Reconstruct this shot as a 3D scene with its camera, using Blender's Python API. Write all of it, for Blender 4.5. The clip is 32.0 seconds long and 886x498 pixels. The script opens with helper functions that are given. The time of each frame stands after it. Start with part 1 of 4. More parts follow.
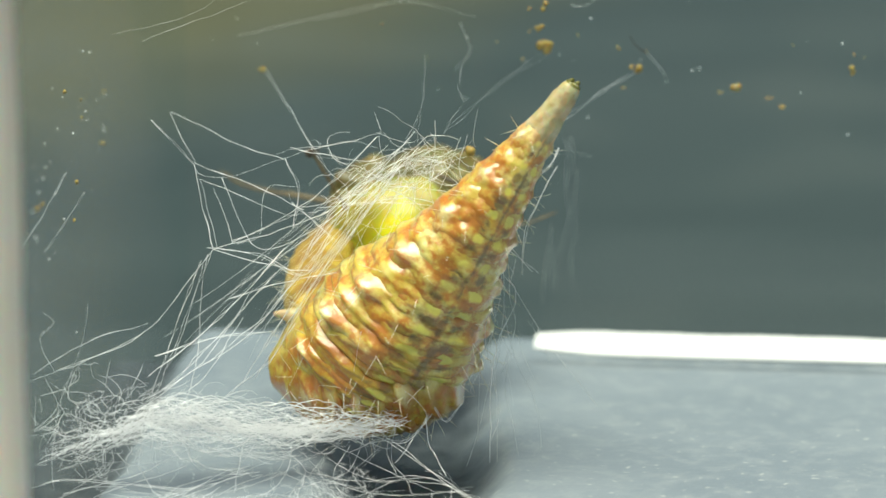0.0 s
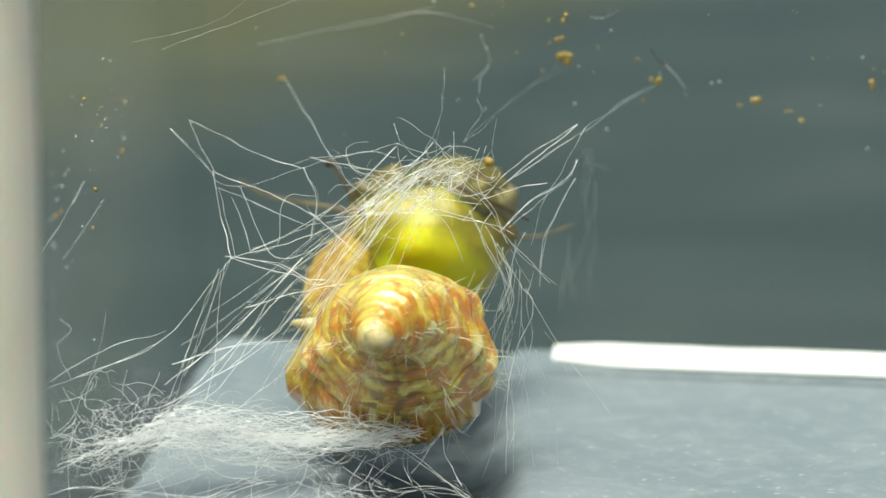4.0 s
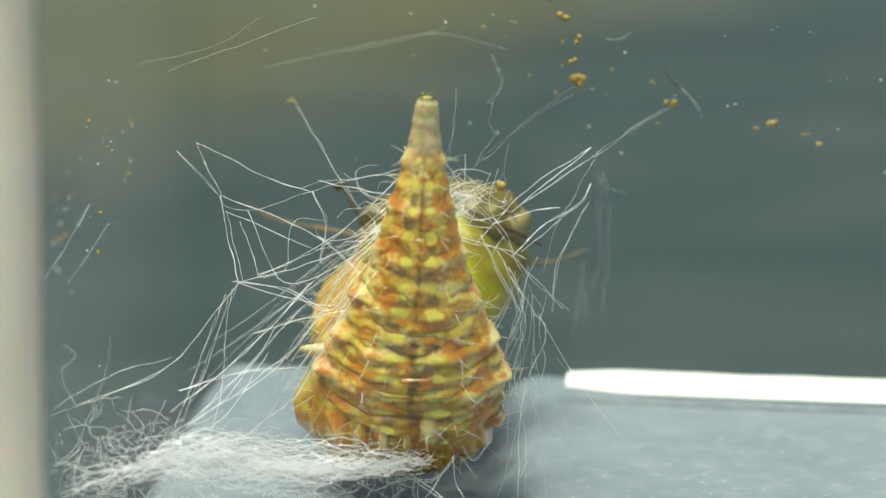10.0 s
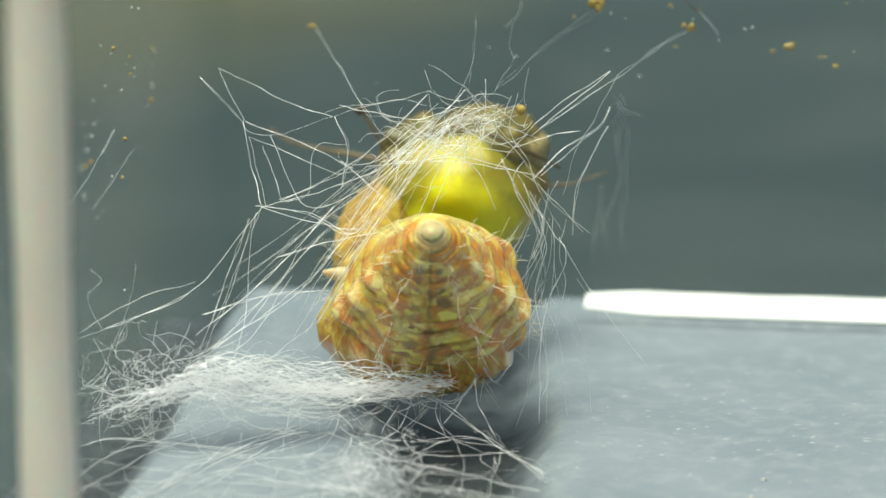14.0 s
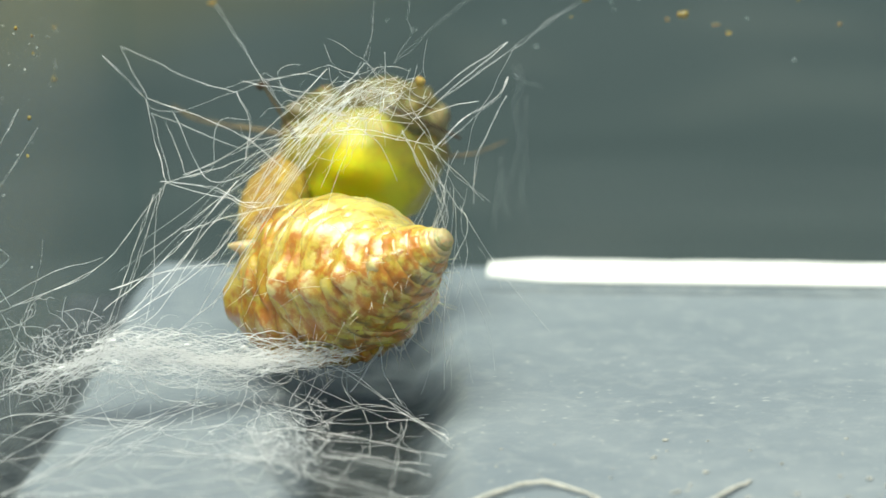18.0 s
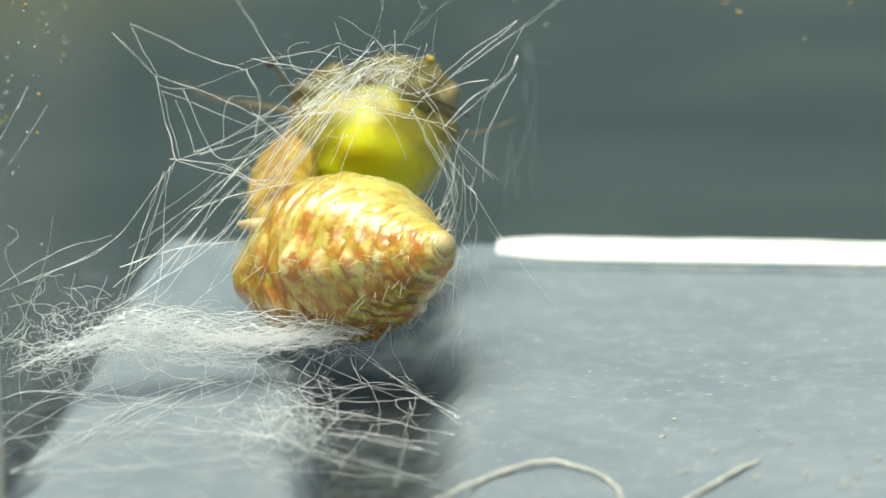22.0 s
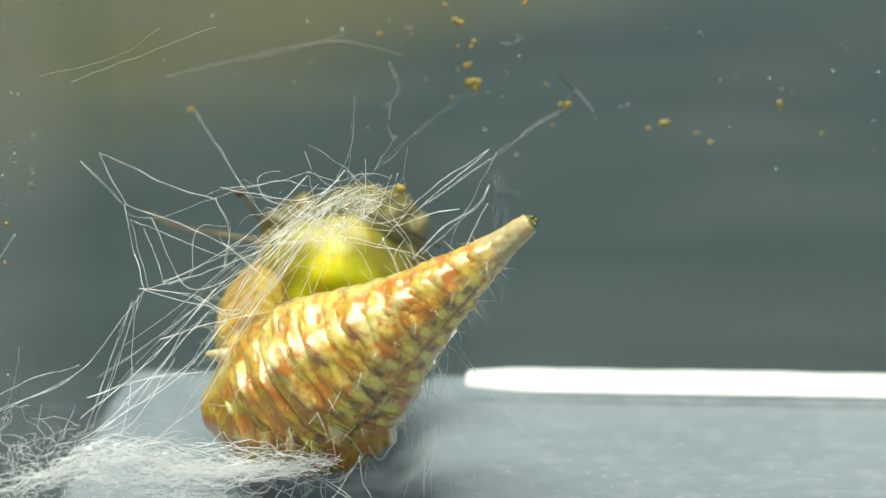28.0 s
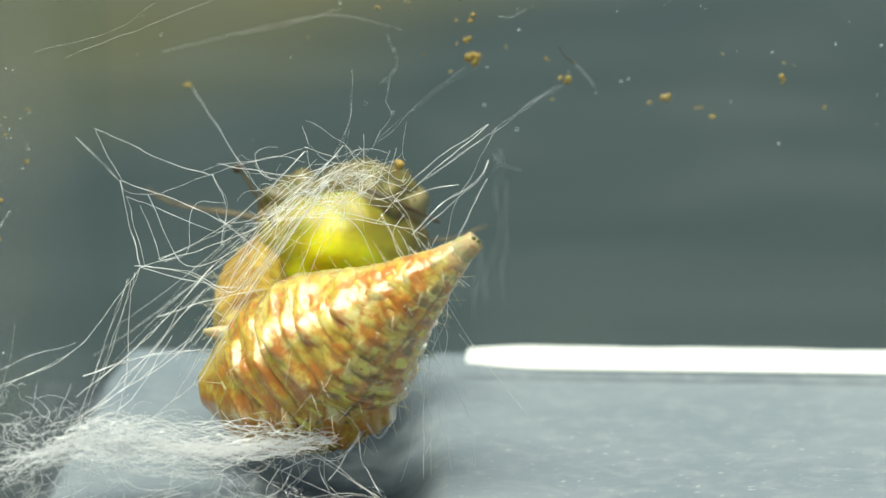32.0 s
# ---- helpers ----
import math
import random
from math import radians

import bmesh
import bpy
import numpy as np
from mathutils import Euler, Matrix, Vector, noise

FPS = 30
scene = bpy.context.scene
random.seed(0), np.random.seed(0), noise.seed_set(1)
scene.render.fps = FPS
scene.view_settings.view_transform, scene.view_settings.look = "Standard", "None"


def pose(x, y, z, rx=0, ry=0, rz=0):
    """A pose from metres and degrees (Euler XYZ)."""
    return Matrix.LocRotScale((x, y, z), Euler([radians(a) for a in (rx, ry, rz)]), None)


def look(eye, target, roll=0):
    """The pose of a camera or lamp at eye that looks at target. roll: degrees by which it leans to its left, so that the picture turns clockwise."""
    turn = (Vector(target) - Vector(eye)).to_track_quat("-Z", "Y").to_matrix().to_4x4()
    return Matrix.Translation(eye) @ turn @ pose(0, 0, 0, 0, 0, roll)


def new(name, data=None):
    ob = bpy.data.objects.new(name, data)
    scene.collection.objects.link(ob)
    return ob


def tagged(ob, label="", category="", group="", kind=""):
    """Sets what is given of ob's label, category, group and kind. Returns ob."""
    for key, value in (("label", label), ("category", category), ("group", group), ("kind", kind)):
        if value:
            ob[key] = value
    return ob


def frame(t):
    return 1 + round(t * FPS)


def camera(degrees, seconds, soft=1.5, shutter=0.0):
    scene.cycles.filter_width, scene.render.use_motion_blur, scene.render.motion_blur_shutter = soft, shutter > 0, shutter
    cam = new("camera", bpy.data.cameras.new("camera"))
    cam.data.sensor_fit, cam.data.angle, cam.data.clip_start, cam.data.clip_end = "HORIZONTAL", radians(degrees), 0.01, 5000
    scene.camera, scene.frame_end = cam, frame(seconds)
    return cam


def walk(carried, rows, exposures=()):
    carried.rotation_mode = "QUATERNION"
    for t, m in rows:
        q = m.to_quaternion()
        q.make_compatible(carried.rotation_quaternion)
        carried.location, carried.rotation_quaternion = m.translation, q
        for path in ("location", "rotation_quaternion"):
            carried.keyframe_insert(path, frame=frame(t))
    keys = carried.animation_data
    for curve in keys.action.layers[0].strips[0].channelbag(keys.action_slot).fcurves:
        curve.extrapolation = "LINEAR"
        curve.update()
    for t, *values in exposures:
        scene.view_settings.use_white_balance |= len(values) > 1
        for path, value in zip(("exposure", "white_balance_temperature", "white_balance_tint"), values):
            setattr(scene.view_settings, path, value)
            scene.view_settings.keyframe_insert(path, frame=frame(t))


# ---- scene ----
from mathutils import Quaternion

MM = 0.001


# ---- camera ----
def view(x, y, z, yaw, down, roll):
    """A camera pose from millimetres and degrees: turn to the left, tilt downwards, lean."""
    return pose(x * MM, y * MM, z * MM, 90 - down, 0, yaw) @ pose(0, 0, 0, 0, 0, roll)


cam = camera(16, 32.0, 1.6)
cam.data.dof.use_dof = True
cam.data.dof.focus_distance = 0.0832
cam.data.dof.aperture_fstop = 76
PATH = [
    (0, view(0.06, -82.05, 23.09, 0.001, 11.998, 0.00)),
    (0.5, view(-0.01, -81.96, 23.09, -0.170, 11.881, 0.17)),
    (1, view(-0.00, -82.00, 23.07, -0.310, 11.804, 0.19)),
    (1.5, view(-0.00, -81.97, 23.05, -0.337, 11.793, 0.20)),
    (2, view(-0.06, -81.95, 23.05, -0.301, 11.767, 0.21)),
    (2.5, view(-0.12, -81.88, 23.09, -0.235, 11.821, 0.25)),
    (3, view(-0.11, -81.93, 23.08, -0.192, 11.812, 0.24)),
    (3.5, view(0.06, -82.09, 23.11, 0.073, 11.809, 0.31)),
    (5.5, view(0.28, -81.71, 23.10, 1.050, 11.860, 0.46)),
    (6, view(0.26, -81.58, 22.90, 0.961, 11.333, 0.46)),
    (6.5, view(0.27, -81.60, 22.79, 1.044, 11.314, 0.51)),
    (7, view(0.22, -81.47, 22.79, 0.981, 11.513, 0.41)),
    (7.5, view(0.24, -81.43, 22.79, 1.041, 11.552, 0.49)),
    (8, view(0.20, -81.35, 22.77, 0.999, 11.847, 0.44)),
    (8.5, view(0.11, -81.20, 22.88, 1.221, 12.572, 0.51)),
    (9, view(0.06, -81.14, 22.93, 0.963, 12.739, 0.48)),
    (9.5, view(0.11, -80.85, 22.86, 0.717, 12.549, 0.25)),
    (10, view(0.32, -80.70, 22.75, 0.731, 11.314, 0.39)),
    (10.5, view(0.35, -80.80, 22.65, 0.816, 10.968, 0.47)),
    (11, view(0.33, -80.77, 22.72, 0.812, 11.279, 0.49)),
    (11.5, view(0.28, -80.96, 22.89, 0.881, 11.324, 0.46)),
    (12, view(0.19, -81.60, 22.98, 0.699, 11.981, 0.23)),
    (12.5, view(0.06, -81.82, 23.19, 0.621, 12.739, 0.22)),
    (13, view(-0.04, -81.62, 23.26, 0.690, 13.005, 0.13)),
    (13.5, view(-0.01, -81.47, 23.18, 0.895, 13.032, 0.07)),
    (15.5, view(0.01, -81.86, 22.95, 0.821, 11.692, 0.12)),
    (16, view(0.14, -82.12, 22.93, 0.458, 12.635, -0.31)),
    (16.5, view(0.08, -82.23, 23.06, -0.169, 12.759, -0.45)),
    (17, view(-0.07, -82.61, 23.12, -0.521, 12.683, -0.49)),
    (17.5, view(-0.02, -82.62, 23.03, -0.637, 12.916, -0.09)),
    (18, view(0.02, -82.71, 23.20, -0.910, 13.258, -0.67)),
    (18.5, view(0.18, -82.64, 23.19, -0.500, 13.413, -0.45)),
    (19, view(0.26, -82.67, 23.18, -0.526, 13.499, -0.49)),
    (19.5, view(0.10, -82.73, 23.28, -0.697, 13.644, -0.64)),
    (20, view(0.17, -82.75, 23.28, -0.696, 13.687, -0.54)),
    (20.5, view(0.22, -82.66, 23.32, -0.686, 13.655, -0.60)),
    (21, view(0.19, -82.79, 23.30, -0.693, 13.588, -0.58)),
    (21.5, view(0.12, -82.78, 23.31, -0.648, 13.665, -0.53)),
    (22, view(0.05, -82.69, 23.34, -0.712, 13.747, -0.55)),
    (22.5, view(0.05, -82.57, 23.31, -0.627, 13.755, -0.41)),
    (23, view(0.11, -82.51, 23.31, -0.528, 13.572, -0.31)),
    (23.5, view(0.08, -82.30, 23.27, -0.501, 13.289, -0.23)),
    (24, view(-0.02, -82.21, 23.18, -0.744, 12.834, -0.19)),
    (24.5, view(-0.11, -82.24, 23.18, -0.694, 12.590, -0.14)),
    (26.5, view(-0.12, -82.36, 23.21, -0.984, 12.357, -0.26)),
    (27, view(-0.14, -82.02, 23.18, -1.261, 11.874, -0.31)),
    (27.5, view(-0.19, -81.98, 22.98, -1.378, 11.303, -0.35)),
    (28, view(-0.23, -82.08, 22.98, -1.475, 11.238, -0.35)),
    (28.5, view(-0.20, -82.12, 22.97, -1.437, 11.254, -0.35)),
    (29, view(-0.22, -82.07, 22.96, -1.498, 11.296, -0.43)),
    (29.5, view(-0.18, -81.96, 22.93, -1.446, 11.365, -0.43)),
    (30, view(-0.23, -82.07, 22.91, -1.433, 11.424, -0.44)),
    (30.5, view(-0.22, -82.01, 23.02, -1.688, 11.770, -0.51)),
    (31, view(-0.15, -81.86, 23.08, -1.313, 12.073, -0.31)),
    (31.5, view(-0.17, -81.73, 22.92, -1.381, 11.904, -0.33)),
    (32, view(-0.14, -81.28, 22.75, -1.436, 11.626, -0.49)),
]
walk(cam, PATH, [(0, 0.05, 7050, -3), (32, 0.05, 7050, -3)])

# ---- light: hazy sun high over the open box ----
SUN_AT = Vector((-0.14, -0.20, 1.0)).normalized()
world = bpy.data.worlds.new("world")
scene.world = world
world.use_nodes = True
sky = world.node_tree.nodes.new("ShaderNodeTexSky")
sky.sky_type, sky.sun_disc = "NISHITA", False
sky.sun_elevation, sky.sun_rotation = math.asin(SUN_AT.z), math.atan2(SUN_AT.x, SUN_AT.y)
back = world.node_tree.nodes["Background"]
back.inputs["Strength"].default_value = 0.07
world.node_tree.links.new(sky.outputs["Color"], back.inputs["Color"])
lamp = bpy.data.lights.new("sun", "SUN")
lamp.energy, lamp.angle, lamp.color = 6.6, radians(50), (1.0, 0.958, 0.893)
sun = new("sun", lamp)
sun.matrix_world = look(SUN_AT, (0, 0, 0))


# ---- materials ----
def material(name, colour, rough=0.5, **inputs):
    m = bpy.data.materials.new(name)
    m.use_nodes = True
    b = m.node_tree.nodes["Principled BSDF"]
    b.inputs["Base Color"].default_value = (*colour, 1)
    b.inputs["Roughness"].default_value = rough
    for key, value in inputs.items():
        b.inputs[key.replace("_", " ")].default_value = value
    return m


def node(m, kind, **inputs):
    n = m.node_tree.nodes.new(kind)
    for key, value in inputs.items():
        n.inputs[key].default_value = value
    return n


def link(m, a, out, b, into):
    m.node_tree.links.new(a.outputs[out], b.inputs[into])


def noise_of(m, scale, detail=4.0, rough=0.6, stretch=(1, 1, 1), shift=None):
    """Noise over the thing's own space, at so many lumps a metre."""
    at = node(m, "ShaderNodeTexCoord")
    mapping = node(m, "ShaderNodeMapping", Scale=stretch)
    link(m, at, "Object", mapping, "Vector")
    if shift:
        link(m, shift, "Vector", mapping, "Location")
    n = node(m, "ShaderNodeTexNoise", Scale=scale, Detail=detail, Roughness=rough)
    link(m, mapping, "Vector", n, "Vector")
    return n


def ramp(m, source, out, stops):
    r = node(m, "ShaderNodeValToRGB")
    e = r.color_ramp.elements
    while len(e) < len(stops):
        e.new(0.5)
    for el, (at, c) in zip(e, stops):
        el.position, el.color = at, (*c, 1) if len(c) == 3 else c
    link(m, source, out, r, "Fac")
    return r


def mix(m, fac, fac_out, a, b, blend="MIX"):
    """Mix two colours; a and b are nodes with a Color output or plain colours."""
    x = node(m, "ShaderNodeMix")
    x.data_type, x.blend_type = "RGBA", blend
    if hasattr(fac, "outputs"):
        link(m, fac, fac_out, x, "Factor")
    else:
        x.inputs["Factor"].default_value = fac
    for side, v in ((6, a), (7, b)):
        if hasattr(v, "outputs"):
            out = v.outputs[2] if v.bl_idname == "ShaderNodeMix" else v.outputs["Color"]
            m.node_tree.links.new(out, x.inputs[side])
        else:
            x.inputs[side].default_value = (*v, 1)
    return x


def colour_into(m, x):
    b = m.node_tree.nodes["Principled BSDF"]
    out = x.outputs[2] if x.bl_idname == "ShaderNodeMix" else x.outputs["Color"]
    m.node_tree.links.new(out, b.inputs["Base Color"])


def bump(m, source, out, strength, distance):
    n = node(m, "ShaderNodeBump", Strength=strength, Distance=distance)
    link(m, source, out, n, "Height")
    link(m, n, "Normal", m.node_tree.nodes["Principled BSDF"], "Normal")


def attribute(m, name):
    a = node(m, "ShaderNodeAttribute")
    a.attribute_name = name
    return a


def sum_of(m, a, out_a, factor, b, out_b):
    n = node(m, "ShaderNodeMath")
    n.operation = "MULTIPLY_ADD"
    link(m, a, out_a, n, 0)
    n.inputs[1].default_value = factor
    link(m, b, out_b, n, 2)
    return n


def skin_material(name, tones):
    """Wet, translucent lemon skin: rusty blotches on the flanks, cream swellings, and dark marks with yellow spots down the back."""
    m = material(name, (0.6, 0.4, 0.08), 0.34, Subsurface_Weight=0.4, Subsurface_Scale=0.0008, Specular_IOR_Level=0.8, Coat_Weight=0.8, Coat_Roughness=0.15)
    m.node_tree.nodes["Principled BSDF"].inputs["Subsurface Radius"].default_value = (1.0, 0.6, 0.2)
    shift = node(m, "ShaderNodeCombineXYZ")
    link(m, attribute(m, "along"), "Fac", shift, "Z")
    ground = noise_of(m, 800, 4, 0.6, (1, 1, 1.2), shift)
    base = ramp(m, ground, "Fac", list(zip((0.3, 0.42, 0.54, 0.66, 0.78), tones)))
    flank = attribute(m, "flank")
    belly = ramp(m, flank, "Fac", [(0.15, (0.65, 0.65, 0.65)), (0.8, (0, 0, 0))])
    x = mix(m, belly, "Color", base, (0.66, 0.55, 0.13))
    raised = attribute(m, "raised")
    pale = ramp(m, raised, "Fac", [(0.3, (0, 0, 0)), (0.9, (0.8, 0.8, 0.8))])
    x = mix(m, pale, "Color", x, (0.76, 0.66, 0.33))
    rust = noise_of(m, 1900, 6, 0.66, (1, 1, 1.4), shift)
    side = sum_of(m, flank, "Fac", 0.14, rust, "Fac")
    weigh = sum_of(m, raised, "Fac", -0.07, side, "Value")
    rusty = ramp(m, weigh, "Value", [(0.535, (0, 0, 0)), (0.675, (0.9, 0.9, 0.9))])
    x = mix(m, rusty, "Color", x, (0.50, 0.16, 0.008))
    dark = noise_of(m, 1700, 4, 0.6, (1.2, 1, 1.2), shift)
    spot = sum_of(m, attribute(m, "dorsal"), "Fac", 0.40, dark, "Fac")
    spots = ramp(m, spot, "Value", [(0.68, (0, 0, 0)), (0.84, (0.8, 0.8, 0.8))])
    x = mix(m, spots, "Color", x, (0.15, 0.09, 0.02))
    gold = sum_of(m, attribute(m, "gold"), "Fac", 0.5, rust, "Fac")
    golden = ramp(m, gold, "Value", [(0.78, (0, 0, 0)), (0.90, (0.9, 0.9, 0.9))])
    x = mix(m, golden, "Color", x, (0.80, 0.70, 0.12))
    clear = ramp(m, attribute(m, "tip"), "Fac", [(0.0, (0, 0, 0)), (1.0, (0.85, 0.85, 0.85))])
    x = mix(m, clear, "Color", x, (0.66, 0.56, 0.30))
    colour_into(m, x)
    fine = noise_of(m, 2600, 5, 0.62)
    bump(m, fine, "Fac", 0.3, 0.00015)
    return m


def speckled(name, low, high, scale, rough, detail=5.0, height=0.0, stretch=(1, 1, 1), **inputs):
    m = material(name, high, rough, **inputs)
    n = noise_of(m, scale, detail, 0.62, stretch)
    r = ramp(m, n, "Fac", [(0.32, low), (0.68, high)])
    colour_into(m, r)
    if height:
        bump(m, n, "Fac", 0.6, height)
    return m


def body_green():
    """Soft insect skin: bright yellow-green low at the front, olive-brown with distance from there."""
    m = material("green_body", (0.6, 0.6, 0.02), 0.45, Subsurface_Weight=0.6, Subsurface_Scale=0.001)
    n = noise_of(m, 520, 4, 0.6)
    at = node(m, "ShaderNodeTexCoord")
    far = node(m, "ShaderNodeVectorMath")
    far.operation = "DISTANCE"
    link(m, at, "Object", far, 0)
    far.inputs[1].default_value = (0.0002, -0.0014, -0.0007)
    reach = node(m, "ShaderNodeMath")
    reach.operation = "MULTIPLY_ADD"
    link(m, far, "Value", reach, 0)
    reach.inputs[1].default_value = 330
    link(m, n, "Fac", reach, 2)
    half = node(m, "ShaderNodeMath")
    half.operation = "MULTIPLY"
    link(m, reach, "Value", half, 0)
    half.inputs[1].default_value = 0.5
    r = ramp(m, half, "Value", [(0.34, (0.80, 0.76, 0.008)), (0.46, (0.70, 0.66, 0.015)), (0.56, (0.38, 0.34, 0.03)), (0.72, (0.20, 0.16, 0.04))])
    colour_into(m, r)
    bump(m, n, "Fac", 0.5, 0.0002)
    return m


def hazed_clear():
    """Clear plastic with pale smears painted on to imitate soft reflections."""
    m = clear_material("hazed_clear_plastic", 0.03, (0.97, 0.985, 0.985))
    t = m.node_tree
    out = t.nodes["Material Output"]
    pale_layer = node(m, "ShaderNodeBsdfDiffuse", Color=(0.62, 0.64, 0.60, 1))
    n = noise_of(m, 90, 3, 0.5, (1, 0.5, 1.6))
    r = ramp(m, n, "Fac", [(0.30, (0.06, 0.06, 0.06)), (0.75, (0.22, 0.22, 0.22))])
    both = node(m, "ShaderNodeMixShader")
    first = out.inputs["Surface"].links[0].from_node
    at = node(m, "ShaderNodeTexCoord")
    split = node(m, "ShaderNodeSeparateXYZ")
    link(m, at, "Object", split, "Vector")
    away = node(m, "ShaderNodeMath")
    away.operation = "MULTIPLY"
    link(m, split, "Y", away, 0)
    away.inputs[1].default_value = -60.0
    fade = ramp(m, away, "Value", [(0.02, (0, 0, 0)), (0.75, (1, 1, 1))])
    amount = mix(m, fade, "Color", (0.0, 0.0, 0.0), r)
    t.links.new(amount.outputs[2], both.inputs["Fac"])
    t.links.new(first.outputs[0], both.inputs[1])
    t.links.new(pale_layer.outputs[0], both.inputs[2])
    t.links.new(both.outputs[0], out.inputs["Surface"])
    return m


def floor_material():
    """Clouded, dusty floor plastic, mixed from a dark to a pale tone by its point attribute."""
    m = material("two_tone_floor", (0.34, 0.38, 0.40), 0.45)
    a = noise_of(m, 120, 6, 0.62)
    b = noise_of(m, 1100, 6, 0.68)
    base = ramp(m, a, "Fac", [(0.30, (0.150, 0.185, 0.220)), (0.55, (0.188, 0.224, 0.258)), (0.75, (0.225, 0.260, 0.292))])
    dust = ramp(m, b, "Fac", [(0.48, (0, 0, 0)), (0.72, (0.32, 0.32, 0.32))])
    pale_layer = mix(m, dust, "Color", base, (0.37, 0.40, 0.41))
    grit = ramp(m, noise_of(m, 3600, 3, 0.5), "Fac", [(0.64, (0, 0, 0)), (0.72, (0.5, 0.5, 0.5))])
    pale = mix(m, grit, "Color", pale_layer, (0.50, 0.52, 0.51))
    dark_tone = ramp(m, b, "Fac", [(0.35, (0.016, 0.021, 0.024)), (0.7, (0.050, 0.060, 0.064))])
    ragged = sum_of(m, b, "Fac", 0.30, attribute(m, "pale_layer"), "Fac")
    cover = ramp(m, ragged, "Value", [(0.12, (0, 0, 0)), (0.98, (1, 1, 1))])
    colour_into(m, mix(m, cover, "Color", dark_tone, pale))
    bump(m, b, "Fac", 0.5, 0.0001)
    return m


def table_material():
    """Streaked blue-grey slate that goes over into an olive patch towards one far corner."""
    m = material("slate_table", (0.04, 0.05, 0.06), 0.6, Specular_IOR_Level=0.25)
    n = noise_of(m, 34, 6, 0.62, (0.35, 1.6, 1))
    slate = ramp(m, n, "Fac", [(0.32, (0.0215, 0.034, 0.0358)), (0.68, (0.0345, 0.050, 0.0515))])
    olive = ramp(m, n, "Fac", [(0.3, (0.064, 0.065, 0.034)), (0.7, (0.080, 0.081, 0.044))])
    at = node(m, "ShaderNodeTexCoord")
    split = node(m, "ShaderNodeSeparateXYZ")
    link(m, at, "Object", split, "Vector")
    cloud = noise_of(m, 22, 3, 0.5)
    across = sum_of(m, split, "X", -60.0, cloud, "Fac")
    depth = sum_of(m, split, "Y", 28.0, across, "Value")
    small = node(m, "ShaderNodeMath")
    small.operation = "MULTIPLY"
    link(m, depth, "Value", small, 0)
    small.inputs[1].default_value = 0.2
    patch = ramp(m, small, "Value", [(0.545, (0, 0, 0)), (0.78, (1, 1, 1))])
    # lighter noise patches stand in for soft reflections off the slate
    soft_reflection = ramp(m, noise_of(m, 75, 3, 0.5, (1.0, 0.6, 1)), "Fac", [(0.5, (0, 0, 0)), (0.7, (0.45, 0.45, 0.45))])
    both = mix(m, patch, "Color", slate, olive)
    colour_into(m, mix(m, soft_reflection, "Color", both, (0.062, 0.075, 0.072)))
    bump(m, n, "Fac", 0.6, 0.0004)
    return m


def clear_material(name, gloss, tint):
    m = bpy.data.materials.new(name)
    m.use_nodes = True
    t = m.node_tree
    t.nodes.remove(t.nodes["Principled BSDF"])
    clear = node(m, "ShaderNodeBsdfTransparent", Color=(*tint, 1))
    shine = node(m, "ShaderNodeBsdfGlossy", Color=(0.9, 0.95, 1.0, 1), Roughness=0.12)
    both = node(m, "ShaderNodeMixShader", Fac=gloss)
    t.links.new(clear.outputs[0], both.inputs[1])
    t.links.new(shine.outputs[0], both.inputs[2])
    t.links.new(both.outputs[0], t.nodes["Material Output"].inputs["Surface"])
    return m


def silk_material(name, colour, gloss):
    """Thin silk: light passes through the strands and glints off them."""
    m = bpy.data.materials.new(name)
    m.use_nodes = True
    t = m.node_tree
    t.nodes.remove(t.nodes["Principled BSDF"])
    face = node(m, "ShaderNodeBsdfDiffuse", Color=(*colour, 1))
    through_it = node(m, "ShaderNodeBsdfTranslucent", Color=(*colour, 1))
    glint = node(m, "ShaderNodeBsdfGlossy", Color=(0.95, 0.97, 1, 1), Roughness=0.3)
    soft = node(m, "ShaderNodeMixShader", Fac=0.45)
    full = node(m, "ShaderNodeMixShader", Fac=gloss)
    t.links.new(face.outputs[0], soft.inputs[1])
    t.links.new(through_it.outputs[0], soft.inputs[2])
    t.links.new(soft.outputs[0], full.inputs[1])
    t.links.new(glint.outputs[0], full.inputs[2])
    t.links.new(full.outputs[0], t.nodes["Material Output"].inputs["Surface"])
    return m


SKIN = skin_material("larva_skin", ((0.46, 0.22, 0.010), (0.59, 0.38, 0.035), (0.68, 0.52, 0.10), (0.80, 0.68, 0.27), (0.53, 0.40, 0.04)))
REAR_SKIN = skin_material("larva_rear_skin", ((0.34, 0.14, 0.008), (0.47, 0.26, 0.014), (0.59, 0.41, 0.04), (0.70, 0.56, 0.15), (0.45, 0.33, 0.025)))
HIND_SKIN = speckled("hind_skin", (0.20, 0.08, 0.010), (0.50, 0.36, 0.06), 1000, 0.4, 5, 0.0002, Subsurface_Weight=0.15, Subsurface_Scale=0.0005)
TIP_SKIN = speckled("clear_tip_skin", (0.60, 0.48, 0.22), (0.82, 0.75, 0.50), 1800, 0.2, height=0.00008, Subsurface_Weight=0.4, Subsurface_Scale=0.0005, Transmission_Weight=0.35, IOR=1.35)
MOUTH = speckled("mouth_hooks", (0.05, 0.06, 0.01), (0.22, 0.20, 0.04), 5000, 0.25)
BRISTLE = material("pale_bristle", (0.82, 0.74, 0.55), 0.3, Subsurface_Weight=0.2, Subsurface_Scale=0.0002)
SILK = silk_material("silk", (0.97, 0.98, 0.99), 0.3)
